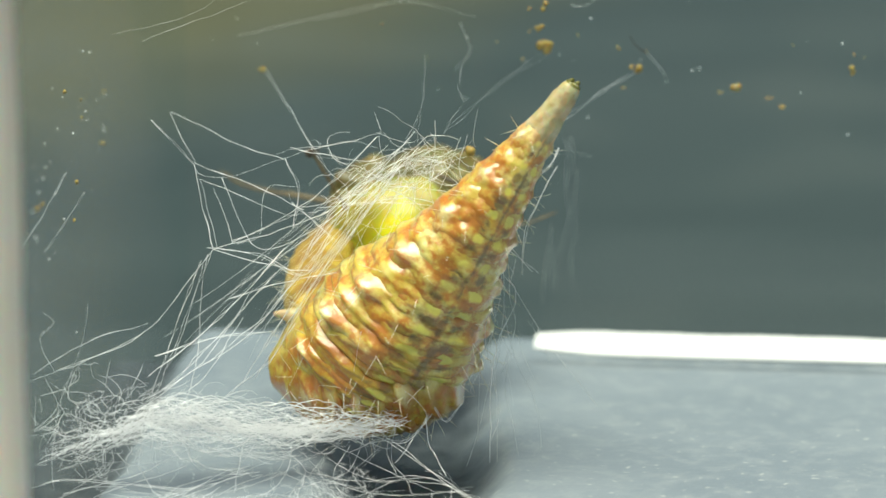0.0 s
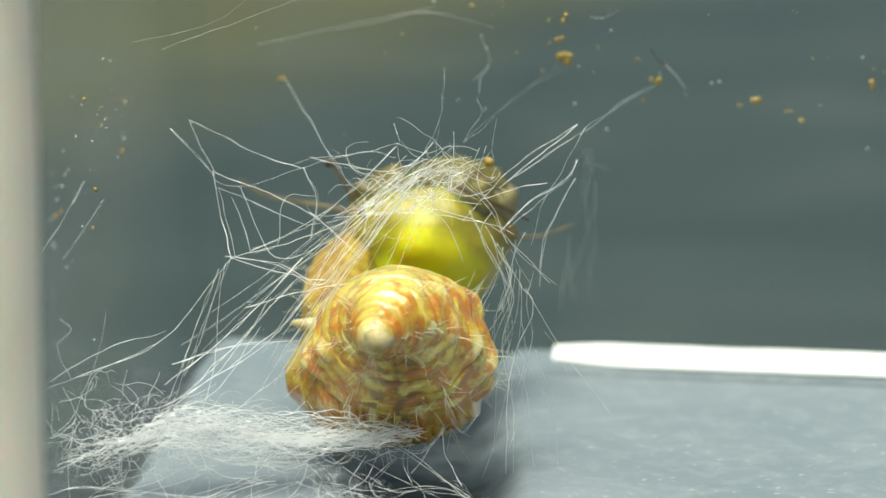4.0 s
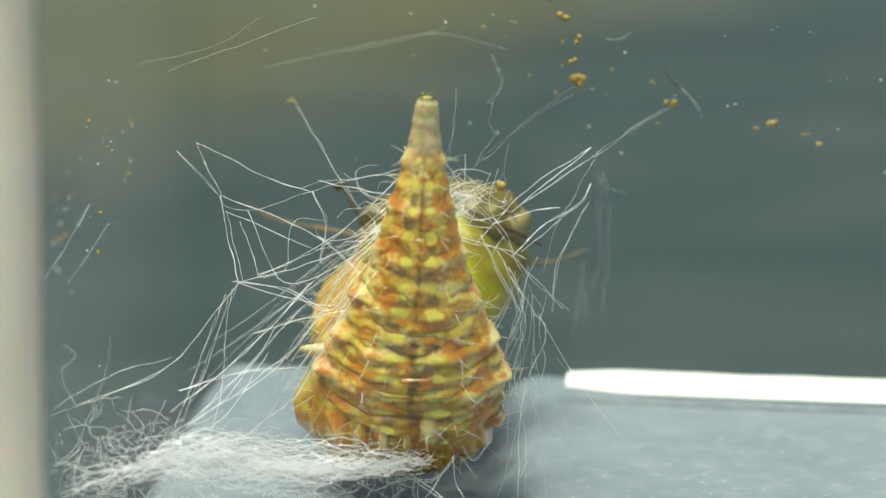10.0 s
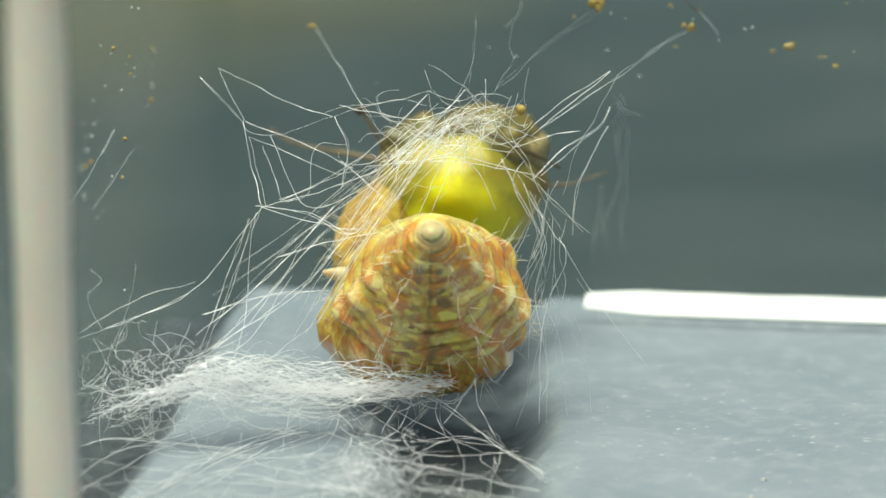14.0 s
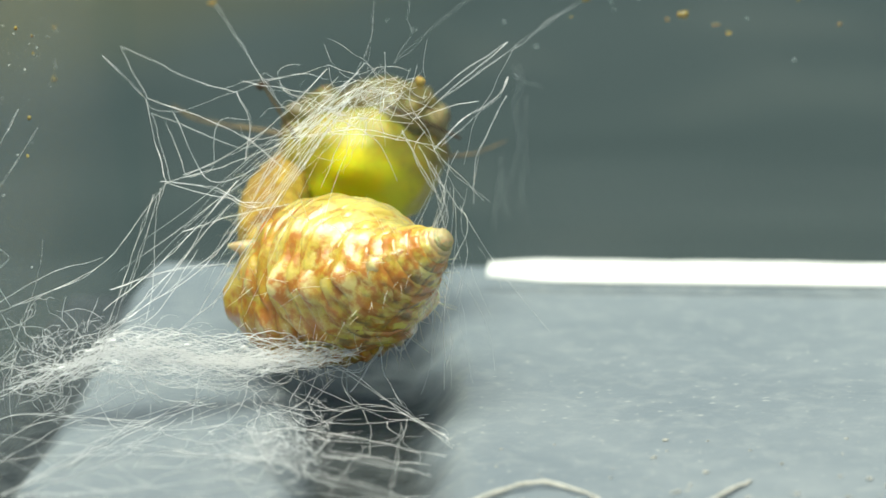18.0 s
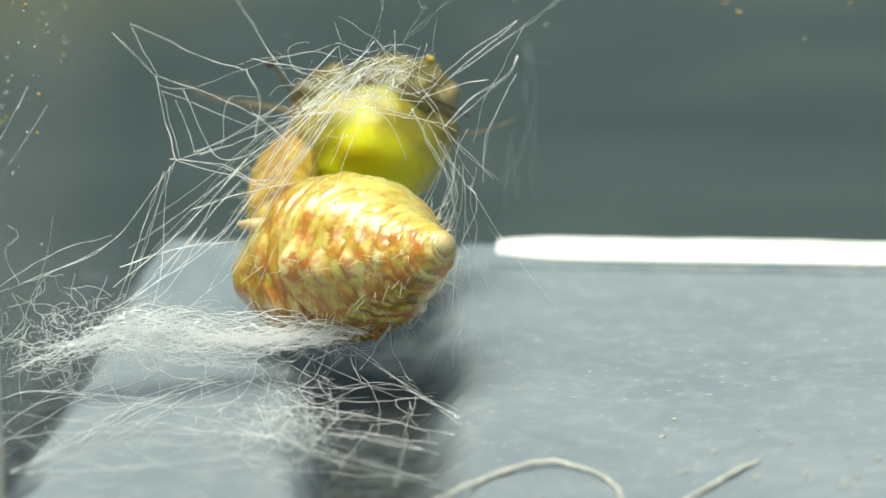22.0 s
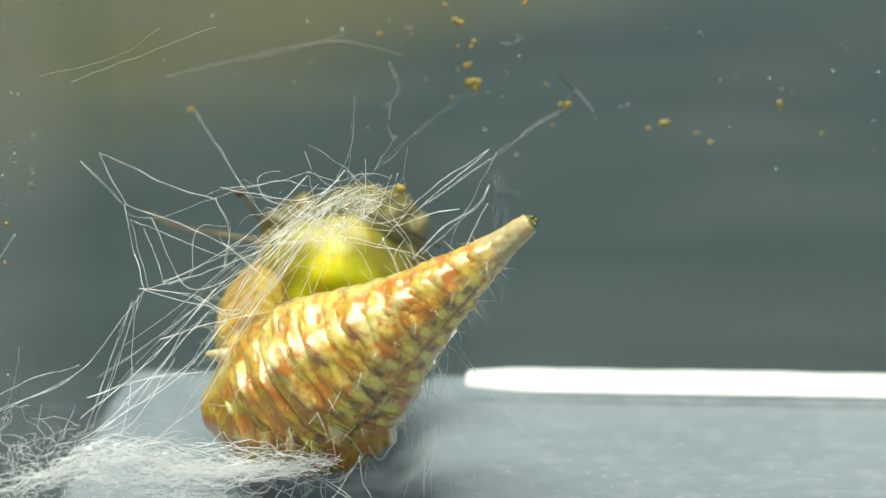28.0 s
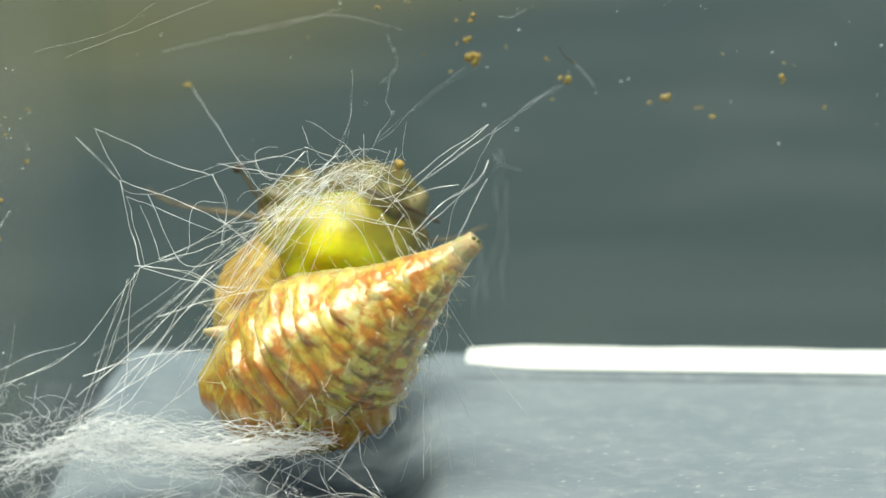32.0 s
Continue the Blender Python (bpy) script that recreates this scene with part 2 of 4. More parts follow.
FIBRE = speckled("dusty_fibre", (0.34, 0.34, 0.31), (0.62, 0.61, 0.56), 2500, 0.6, 4, 0.00005)
FINE_SILK = silk_material("fine_silk", (0.93, 0.95, 0.96), 0.25)
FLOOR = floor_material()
TABLE = table_material()
CLEAR = clear_material("clear_plastic", 0.008, (0.97, 0.985, 0.985))
HAZED = hazed_clear()
RIM = material("glare_rim_plastic", (0.92, 0.93, 0.93), 0.3, Coat_Weight=0.4)
POST = speckled("cream_corner_plastic", (0.60, 0.59, 0.52), (0.80, 0.77, 0.68), 240, 0.35, 4, 0.0, (1, 1, 0.4), Subsurface_Weight=0.4, Subsurface_Scale=0.002)
FLECK = speckled("yellow_fleck", (0.22, 0.15, 0.03), (0.46, 0.34, 0.09), 6000, 0.5, 4, 0.00005, Subsurface_Weight=0.2, Subsurface_Scale=0.0001)
GREEN = body_green()
OLIVE = speckled("olive_body", (0.08, 0.07, 0.02), (0.22, 0.19, 0.06), 1100, 0.4, 5, 0.0001, Subsurface_Weight=0.5, Subsurface_Scale=0.0008)
PALE_GREEN = speckled("pale_green_body", (0.13, 0.10, 0.025), (0.28, 0.22, 0.05), 700, 0.45, 5, 0.0001, Subsurface_Weight=0.5, Subsurface_Scale=0.001)
PALE_HEAD = speckled("pale_head", (0.15, 0.12, 0.05), (0.34, 0.29, 0.14), 1300, 0.4, 5, 0.0001, Subsurface_Weight=0.3, Subsurface_Scale=0.0005)
LEG = speckled("leg", (0.10, 0.07, 0.035), (0.24, 0.18, 0.09), 2600, 0.4, 4)
LEG_DARK = speckled("dark_leg", (0.02, 0.015, 0.01), (0.10, 0.06, 0.03), 2600, 0.35, 4)


# ---- mesh helpers ----
def mesh_of(name, verts, faces, mat, smooth=True):
    me = bpy.data.meshes.new(name)
    me.from_pydata(verts, [], faces)
    me.materials.append(mat)
    if smooth:
        me.polygons.foreach_set("use_smooth", [True] * len(faces))
    me.update()
    return me


def part(name, me, parent, label="", m=None):
    ob = new(name, me)
    ob.parent = parent
    if m is not None:
        ob.matrix_basis = m
    return tagged(ob, label) if label else ob


def thing(name, label, category, group="", m=None, kind="", me=None):
    ob = new(name, me)
    if m is not None:
        ob.matrix_basis = m
    return tagged(ob, label, category, group, kind)


def lathe(profile, turns=28, shape=None):
    """Rings round z from (z, r) pairs; shape(angle, z, r) gives each point's radius."""
    verts, faces = [], []
    for z, r in profile:
        for k in range(turns):
            a = 2 * math.pi * k / turns
            q = shape(a, z, r) if shape else r
            verts.append((q * math.cos(a), q * math.sin(a), z))
    n = len(profile)
    for i in range(n - 1):
        for k in range(turns):
            j = (k + 1) % turns
            faces.append((i * turns + k, i * turns + j, (i + 1) * turns + j, (i + 1) * turns + k))
    faces.append(tuple(reversed(range(turns))))
    faces.append(tuple((n - 1) * turns + k for k in range(turns)))
    return verts, faces


def tube(points, radius, sides=5, taper=0.0, beads=0.0):
    """A bent tube along points; taper 1 ends in a tip."""
    pts = [Vector(p) for p in points]
    verts, faces = [], []
    side = Vector((0.31, 0.17, 0.93))
    for i, p in enumerate(pts):
        d = (pts[min(i + 1, len(pts) - 1)] - pts[max(i - 1, 0)]).normalized()
        u = d.cross(side)
        if u.length < 1e-4:
            u = d.cross(Vector((1, 0, 0)))
        u.normalize()
        v = d.cross(u)
        r = (radius * (1 - taper * i / (len(pts) - 1) * 0.96)) * (1 + beads * noise.noise(Vector(points[i]) * 2600))
        for k in range(sides):
            a = 2 * math.pi * k / sides
            verts.append(p + u * (r * math.cos(a)) + v * (r * math.sin(a)))
    for i in range(len(pts) - 1):
        for k in range(sides):
            j = (k + 1) % sides
            faces.append((i * sides + k, i * sides + j, (i + 1) * sides + j, (i + 1) * sides + k))
    faces.append(tuple(reversed(range(sides))))
    faces.append(tuple((len(pts) - 1) * sides + k for k in range(sides)))
    return verts, faces


def smooth_line(points, steps=8):
    """A Catmull-Rom line through points."""
    p = [Vector(q) for q in points]
    p = [2 * p[0] - p[1], *p, 2 * p[-1] - p[-2]]
    out = []
    for i in range(1, len(p) - 2):
        a, b, c, d = p[i - 1:i + 3]
        for k in range(steps):
            t = k / steps
            out.append(0.5 * (2 * b + (c - a) * t + (2 * a - 5 * b + 4 * c - d) * t * t + (3 * b - a - 3 * c + d) * t ** 3))
    return out + [p[-2]]


def lump(size, seed, mat, name, rough=0.35, sub=3):
    """An uneven rounded lump with its own outline."""
    bm = bmesh.new()
    bmesh.ops.create_icosphere(bm, subdivisions=sub, radius=1)
    for v in bm.verts:
        n = noise.noise(v.co * 1.3 + Vector((seed, 2 * seed, -seed))) + 0.5 * noise.noise(v.co * 3.1 + Vector((seed, seed, seed)))
        v.co = v.co * (1 + rough * n)
        v.co = Vector((v.co.x * size[0], v.co.y * size[1], v.co.z * size[2]))
    me = bpy.data.meshes.new(name)
    bm.to_mesh(me)
    bm.free()
    me.materials.append(mat)
    me.polygons.foreach_set("use_smooth", [True] * len(me.polygons))
    return me


def slab(name, x0, x1, y0, y1, z0, z1, mat, bevel=0.0):
    bm = bmesh.new()
    bmesh.ops.create_cube(bm, size=1)
    for v in bm.verts:
        v.co = Vector(((x0 + x1) / 2 + v.co.x * (x1 - x0), (y0 + y1) / 2 + v.co.y * (y1 - y0), (z0 + z1) / 2 + v.co.z * (z1 - z0))) * MM
    if bevel:
        bmesh.ops.bevel(bm, geom=bm.edges[:], offset=bevel * MM, segments=5, profile=0.5, affect="EDGES")
    me = bpy.data.meshes.new(name)
    bm.to_mesh(me)
    bm.free()
    me.materials.append(mat)
    return me


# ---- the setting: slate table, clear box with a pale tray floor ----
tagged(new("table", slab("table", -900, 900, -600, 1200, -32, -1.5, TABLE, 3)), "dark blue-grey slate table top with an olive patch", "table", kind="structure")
WALL_TURN = pose(3.7 * MM, 13.0 * MM, 0, 0, 0, -6.84)


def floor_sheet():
    """The box floor: pale and dusty, dark in a sunken slot and past its outer edge, darker along a groove."""
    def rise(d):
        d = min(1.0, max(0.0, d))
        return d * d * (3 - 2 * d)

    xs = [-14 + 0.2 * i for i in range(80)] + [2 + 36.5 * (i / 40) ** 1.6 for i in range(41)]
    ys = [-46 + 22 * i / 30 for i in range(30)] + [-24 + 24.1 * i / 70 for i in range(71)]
    verts, pale_layer = [], []
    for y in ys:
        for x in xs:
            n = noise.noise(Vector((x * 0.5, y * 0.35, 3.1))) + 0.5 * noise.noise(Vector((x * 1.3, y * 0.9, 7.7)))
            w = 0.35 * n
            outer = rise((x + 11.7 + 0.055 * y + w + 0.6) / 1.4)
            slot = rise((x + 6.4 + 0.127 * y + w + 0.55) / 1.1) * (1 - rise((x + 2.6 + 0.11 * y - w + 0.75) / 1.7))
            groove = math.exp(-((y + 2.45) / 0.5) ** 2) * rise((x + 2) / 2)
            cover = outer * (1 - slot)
            pale_layer.append(cover * (1 - 0.5 * groove))
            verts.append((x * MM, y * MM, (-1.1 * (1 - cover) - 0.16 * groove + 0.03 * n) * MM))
    w = len(xs)
    faces = [(j * w + i, j * w + i + 1, (j + 1) * w + i + 1, (j + 1) * w + i) for j in range(len(ys) - 1) for i in range(w - 1)]
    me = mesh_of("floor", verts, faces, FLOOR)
    me.attributes.new("pale_layer", "FLOAT", "POINT").data.foreach_set("value", pale_layer)
    ob = tagged(new("floor", me), "dusty pale grey box floor, a dark sunken slot across it", "floor", kind="structure")
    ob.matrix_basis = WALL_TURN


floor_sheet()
LEAN = 0.6
wall_back = tagged(new("wall_back", slab("wall_back", -12.0, 38.5, 0.1, 1.1, 0.0, 26, CLEAR)), "clear plastic back wall of the box, leaning inwards, specked", "wall", kind="structure")
wall_back.matrix_basis = WALL_TURN @ pose(0, 0, 0, math.degrees(math.atan(LEAN)))
wall_left = tagged(new("wall_left", slab("wall_left", -12.0, -11.7, -30, 0.1, -1.5, 30, HAZED)), "clear plastic side wall of the box, scratched", "wall", kind="structure")
wall_left.matrix_basis = WALL_TURN
wall_left.visible_shadow = False
wall_right = tagged(new("wall_right", slab("wall_right", 38.5, 39.5, -46, 1.1, -1.5, 30, CLEAR)), "clear plastic side wall of the box", "wall", kind="structure")
wall_right.matrix_basis = WALL_TURN


def rim():
    """Sloping bead along the foot of the back wall, slightly wavy; its white and width imitate sun glare."""
    section = ((0.02, 0.0), (-1.9, 0.0), (-1.92, 0.06), (-1.8, 0.12), (-0.8, 0.42), (-0.6, 0.43), (-0.3, 0.32), (0.02, 0.08))
    verts, faces = [], []
    n, steps = len(section), 90
    for i in range(steps + 1):
        x = -0.7 + 39 * i / steps
        wob = 0.03 * math.sin(x * 0.9 + 1) + 0.02 * math.sin(x * 2.3)
        end = min(1.0, 0.62 + 0.38 * math.sin(min(1.0, (x + 0.7) / 2.6) * math.pi / 2))
        verts += [(x * MM, y * end * MM, (z * (1 + wob) * end) * MM) for y, z in section]
    for i in range(steps):
        for k in range(n):
            j = (k + 1) % n
            faces.append((i * n + k, i * n + j, (i + 1) * n + j, (i + 1) * n + k))
    faces += [tuple(range(n)), tuple(reversed(range(steps * n, steps * n + n)))]
    me = mesh_of("trim", verts, faces, RIM, False)
    ob = tagged(new("trim", me), "glossy bead along the foot of the wall, whitened to imitate sun glare", "trim", kind="structure")
    ob.matrix_basis = WALL_TURN @ pose(0, 0.06 * MM, 0)


rim()


def corner_post():
    profile = [(z, 0.60 + 0.03 * math.sin(z * 0.7)) for z in range(0, 31, 2)]
    v, f = lathe([(z * MM, r * MM) for z, r in profile], 24)
    me = mesh_of("corner_post", v, f, POST)
    return tagged(new("corner_post", me), "cream plastic corner post of the box", "post", kind="structure")


post = corner_post()
post.matrix_basis = pose(-9.42 * MM, -17 * MM, 0)


# ---- the larva ----
MIDDLE = Vector((-1.52, 0.0, 3.05))
FIRST = Vector((0, -0.9, -0.42)).normalized()
FULL = 8.5
# where each ring begins, in millimetres from the middle of the swollen body towards the head
JOINTS = [0.0, 0.6, 1.2, 1.8, 2.4, 3.0, 3.65, 4.3, 4.9, 5.5, 6.1, 6.7, 7.25, 7.75, 8.2]


def girth(s):
    """The body's radius in millimetres, from the swollen middle to the head."""
    stops = ((0, 2.2), (0.6, 2.27), (1.2, 2.22), (1.9, 2.0), (2.6, 1.74), (3.3, 1.49), (4, 1.26), (4.8, 1.04), (5.6, 0.83), (6.4, 0.61), (7.0, 0.49), (7.6, 0.37), (8.5, 0.28))
    return float(np.interp(s, [a for a, _ in stops], [b for _, b in stops]))


def ring_mesh(name, r0, r1, length, seed, mat, along=0.0, swell=1.0):
    """One body ring: a swollen band with cross folds, side warts (larger where swell is) and a marked back."""
    rows, turns = 21, 60
    profile = []
    for i in range(rows):
        t = i / (rows - 1)
        u = -0.5 + 2.0 * t
        r = r0 + (r1 - r0) * u
        dome = math.sin(math.pi * (0.05 + 0.90 * t)) ** 0.06
        profile.append((u * length * MM, r * dome * MM))
    raised, flank, dorsal, gold, tip = [], [], [], [], []

    def shape(a, z, r):
        t = z / (length * MM)
        mid = math.exp(-((t - 0.5) / 0.42) ** 2)
        warts = 0
        for at, high in WARTS:
            d = math.atan2(math.sin(a - at), math.cos(a - at))
            warts += high * swell * math.exp(-(d / 0.26) ** 2)
        n = noise.noise(Vector((2.6 * math.cos(a) + seed, 2.6 * math.sin(a), t * 2.0 + seed)))
        n += 0.7 * noise.noise(Vector((6 * math.cos(a) + seed, 6 * math.sin(a), t * 3.5 + seed)))
        raised.append(min(1.0, 7 * warts * mid))
        tip.append(min(1.0, max(0.0, (along + z / MM - 6.7) / 1.1)) if along < 10 else 0.0)
        back = math.atan2(math.sin(a + math.pi / 2), math.cos(a + math.pi / 2))
        flank.append((1.0 - math.exp(-((math.pi - abs(back)) / 0.9) ** 2)) * (1.0 if swell > 0.8 else 0.75))
        seam = math.exp(-((t - 0.05) / 0.22) ** 2) + math.exp(-((t - 1.05) / 0.22) ** 2)
        line = 0.6 * math.exp(-(back / 0.07) ** 2) + 0.8 * seam * math.exp(-((abs(back) - 0.30) / 0.17) ** 2)
        dorsal.append(min(1.0, line + 0.16 * math.exp(-(back / 0.75) ** 2)))
        gold.append(math.exp(-((abs(back) - 0.28) / 0.24) ** 2) * math.exp(-((t - 0.55) / 0.33) ** 2))
        fold = 0.010 * math.cos(t * math.pi * 4 + 3.0 * n) * (0.4 + 0.6 * flank[-1])
        dome = math.sin(math.pi * (0.05 + 0.90 * min(1.0, max(0.0, (t + 0.5) / 2)))) ** 0.06
        filled = min(1.0, max(0.0, 0.5 + 1.3 * noise.noise(Vector((1.7 * math.cos(a) - seed, 1.7 * math.sin(a), seed)))))
        return r * (1 + filled * 0.7 * (1 / dome - 1)) * (1 + warts * mid + 0.06 * n + fold)

    verts, faces = lathe(profile, turns, shape)
    flat = float(np.interp(r0, (0.7, 2.0), (1.0, 0.92)))
    me = mesh_of(name, [(x, y * flat, z) for x, y, z in verts], faces, mat)
    for key, values in (("raised", raised), ("flank", flank), ("dorsal", dorsal), ("gold", gold), ("tip", tip), ("along", [along * MM] * len(dorsal))):
        me.attributes.new(key, "FLOAT", "POINT").data.foreach_set("value", values)
    return me


WARTS = ((-0.25, 0.14), (-0.95, 0.06), (-2.19, 0.06), (-2.89, 0.14), (0.6, 0.07), (2.54, 0.07))


def add_bristles(ring, r0, r1, length, seed):
    """Stiff pale spines, two or three from each wart."""
    rnd = random.Random(seed)
    for at, high in WARTS:
        for _ in range(2 if rnd.random() < 0.6 else 1):
            u = 0.5 + rnd.uniform(-0.12, 0.12)
            r = (r0 + (r1 - r0) * u) * (1 + high * 0.8)
            a = at + rnd.uniform(-0.08, 0.08)
            size = (0.26 + 0.24 * r) * rnd.uniform(0.6, 1.3)
            out = Vector((math.cos(a) + rnd.gauss(0, 0.35), math.sin(a) + rnd.gauss(0, 0.35), rnd.gauss(0, 0.45))).normalized()
            p = Vector((r * math.cos(a), r * math.sin(a) * float(np.interp(r0, (0.7, 2.0), (1.0, 0.92))), u * length))
            bend = Vector((rnd.uniform(-1, 1), rnd.uniform(-1, 1), rnd.uniform(-1, 1))) * 0.15
            line = [(p + out * (size * k / 5) + bend * (k / 5) ** 2 * size) * MM for k in range(6)]
            part("bristle", mesh_of("bristle", *tube(line, 0.009 * MM, 5, 0.75), BRISTLE), ring)


larva = thing("larva", "plump yellow larva mottled rusty orange, shiny, with pale bristles", "larva", m=pose(0, 0, 0))
RINGS = []
for k, (s0, s1) in enumerate(zip(JOINTS, JOINTS[1:])):
    clear = s0 > 7.0
    ring = part("body_ring", ring_mesh("body_ring", girth(s0), girth(s1), s1 - s0, 3.7 * k, TIP_SKIN if clear else SKIN, s0, 0.3 if clear else (0.55, 1.25)[k % 2]), larva, "pale see-through front ring" if clear else "")
    if not clear and k > 0:
        add_bristles(ring, girth(s0), girth(s1), s1 - s0, 40 + k)
    RINGS.append((ring, s0))
# the head: a clear ring with dark mouth hooks
head = part("head", mesh_of("head", *lathe([(z * MM, r * MM) for z, r in ((-0.15, 0.1), (-0.1, 0.26), (0.05, 0.29), (0.2, 0.26), (0.32, 0.2), (0.36, 0.1))], 20), TIP_SKIN), larva, "clear blunt head")
for side in (-1, 1):
    part("mouth_hook", lump((0.09 * MM, 0.07 * MM, 0.16 * MM), 2 + side, MOUTH, "mouth_hook", 0.25, 2), head, "dark olive mouth hook", pose(side * 0.09 * MM, 0.02 * MM, 0.30 * MM))
part("mouth", mesh_of("mouth", *lathe([(z * MM, r * MM) for z, r in ((0.24, 0.14), (0.27, 0.22), (0.33, 0.21), (0.35, 0.12))], 16), MOUTH), head, "dark mouth rim")
RINGS.append((head, 8.2))


def body_line(long, turn_b, near_b, turn_c, near_c):
    """Poses along the bent front body, reaching so many millimetres out of the swollen middle: it leaves one way and bends into another (turn in the upright plane from the right, lift towards the front)."""
    ways = []
    for turn, near in ((turn_b, near_b), (turn_c, near_c)):
        a, b = radians(turn), radians(near)
        ways.append(Vector((math.cos(b) * math.cos(a), -math.sin(b), math.cos(b) * math.sin(a))))
    steps = 48
    p, last = MIDDLE.copy(), ways[0]
    q = FIRST.rotation_difference(last) @ FIRST.to_track_quat("Z", "Y")
    line = []
    for i in range(steps + 1):
        f = min(1.0, max(0.0, (i / steps - 0.25) / 0.5))
        f = f * f * (3 - 2 * f)
        d = ((1 - f) * ways[0] + f * ways[1]).normalized()
        q = last.rotation_difference(d) @ q
        last = d
        # leaning aside, it rolls its back towards the front
        line.append((p.copy(), q @ Quaternion((0, 0, 1), -0.6 * d.x)))
        p = p + d * (long / steps)
    return long, line


def on_line(bent, s):
    """The pose of the ring that begins at s; when the body is drawn in, its rings crowd towards the blunt front."""
    long, line = bent
    if s > 0:
        f = s / FULL
        w = float(np.interp(long, (4.3, 5.0, 5.6, 6.5, 8.0), (0.74, 0.80, 0.92, 1.06, 1.1)))
        s = long * f ** w - max(0.0, 6.0 - long) * 0.45 * max(0.0, f - 0.6) / 0.4
    f = s / long * 48
    i = max(0, min(int(f), 47))
    f -= i
    (p0, q0), (p1, q1) = line[i], line[i + 1]
    return Matrix.Translation((p0 + (p1 - p0) * f) * MM) @ q0.slerp(q1, min(1.0, max(0.0, f))).to_matrix().to_4x4()


# the swollen rear of the front body, which turns with it
for k in range(5):
    z0, z1 = -2.3 + 0.48 * k, -2.3 + 0.48 * (k + 1)
    r0, r1 = (2.34 * math.sqrt(1 - (z / 2.5) ** 2) for z in (z0, z1))
    ring = part("body_ring", ring_mesh("body_ring", r0, r1, z1 - z0, 31.3 + 3.1 * k, REAR_SKIN, 20 + z0, (0.5, 0.9)[k % 2]), larva)
    add_bristles(ring, r0, r1, z1 - z0, 240 + k)
    RINGS.append((ring, z0))

# the swollen middle of the body, lying still
SWOLLEN = Vector((0.88, -0.10, 0.12)).normalized()
sac_turn = SWOLLEN.to_track_quat("Z", "Y").to_matrix().to_4x4()
for k in range(7):
    z0, z1 = -2.68 + 0.63 * k, -2.68 + 0.63 * (k + 1)
    r0, r1 = (2.22 * math.sqrt(max(0.06, 1 - (z / 2.9) ** 2)) for z in (z0, z1))
    m = Matrix.Translation((Vector((-1.62, 0.4, 2.55)) + SWOLLEN * z0) * MM) @ sac_turn
    ring = part("body_ring", ring_mesh("body_ring", r0, r1, z1 - z0, 61.3 + 3.3 * k, REAR_SKIN, 40 + z0, (0.6, 1.1)[k % 2]), larva, "", m)
    add_bristles(ring, r0, r1, z1 - z0, 140 + k)

# the hind body, curled up behind
HIND = smooth_line([(-2.6, 1.2, 3.0), (-3.2, 3.2, 3.3), (-3.4, 5.4, 3.7), (-3.0, 7.2, 4.2), (-2.2, 8.6, 4.5)], 6)
for k in range(9):
    i = int(k * (len(HIND) - 3) / 8)
    d = (HIND[i + 2] - HIND[i]).normalized()
    r = (1.5, 1.3, 1.15, 1.05, 0.95, 0.9, 0.8, 0.7, 0.5)[k]
    m = Matrix.Translation(HIND[i] * MM) @ d.to_track_quat("Z", "Y").to_matrix().to_4x4() @ Matrix.Rotation(0.8, 4, "Z")
    ring = part("body_ring", ring_mesh("body_ring", r, r * 0.94, 0.85, 11.3 + 2.9 * k, HIND_SKIN, 80 + 0.9 * k, 0.7), larva, "rusty orange hind ring", m)
    add_bristles(ring, r, r * 0.94, 0.85, 90 + k)


# a pointed fleshy cone on the body's outer side
spur = [Vector(p) * MM for p in ((-3.1, 0.7, 3.5), (-3.7, 0.7, 3.62), (-4.15, 0.66, 3.7), (-4.5, 0.62, 3.75))]
part("spur", mesh_of("spur", *tube(spur, 0.42 * MM, 14, 0.9), TIP_SKIN), larva, "pale pointed fleshy cone")


# ---- the green insect held in the silk behind the larva ----
insect = thing("insect", "green insect carcass wrapped in white silk strands", "insect", m=pose(-0.36 * MM, 8.0 * MM, 4.5 * MM))
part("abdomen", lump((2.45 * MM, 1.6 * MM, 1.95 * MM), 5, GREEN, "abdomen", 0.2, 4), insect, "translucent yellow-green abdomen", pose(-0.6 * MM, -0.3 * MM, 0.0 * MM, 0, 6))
part("flank", lump((1.3 * MM, 1.0 * MM, 1.4 * MM), 23, PALE_GREEN, "flank", 0.3, 4), insect, "crumpled yellow-green flank", pose(-1.7 * MM, 0.1 * MM, 0.15 * MM, 0, 35))
part("thorax", lump((1.7 * MM, 1.1 * MM, 1.15 * MM), 9, OLIVE, "thorax", 0.28, 4), insect, "dull olive thorax", pose(-0.1 * MM, -0.1 * MM, 1.25 * MM, 0, -22))
part("back", lump((1.3 * MM, 1.0 * MM, 1.1 * MM), 37, OLIVE, "back", 0.3, 4), insect, "dull olive back", pose(-1.5 * MM, 0.2 * MM, 0.95 * MM, 0, 30))
part("head", lump((0.75 * MM, 0.7 * MM, 0.7 * MM), 14, PALE_HEAD, "head", 0.2, 3), insect, "pale tan head", pose(1.3 * MM, 0.0 * MM, 1.2 * MM))
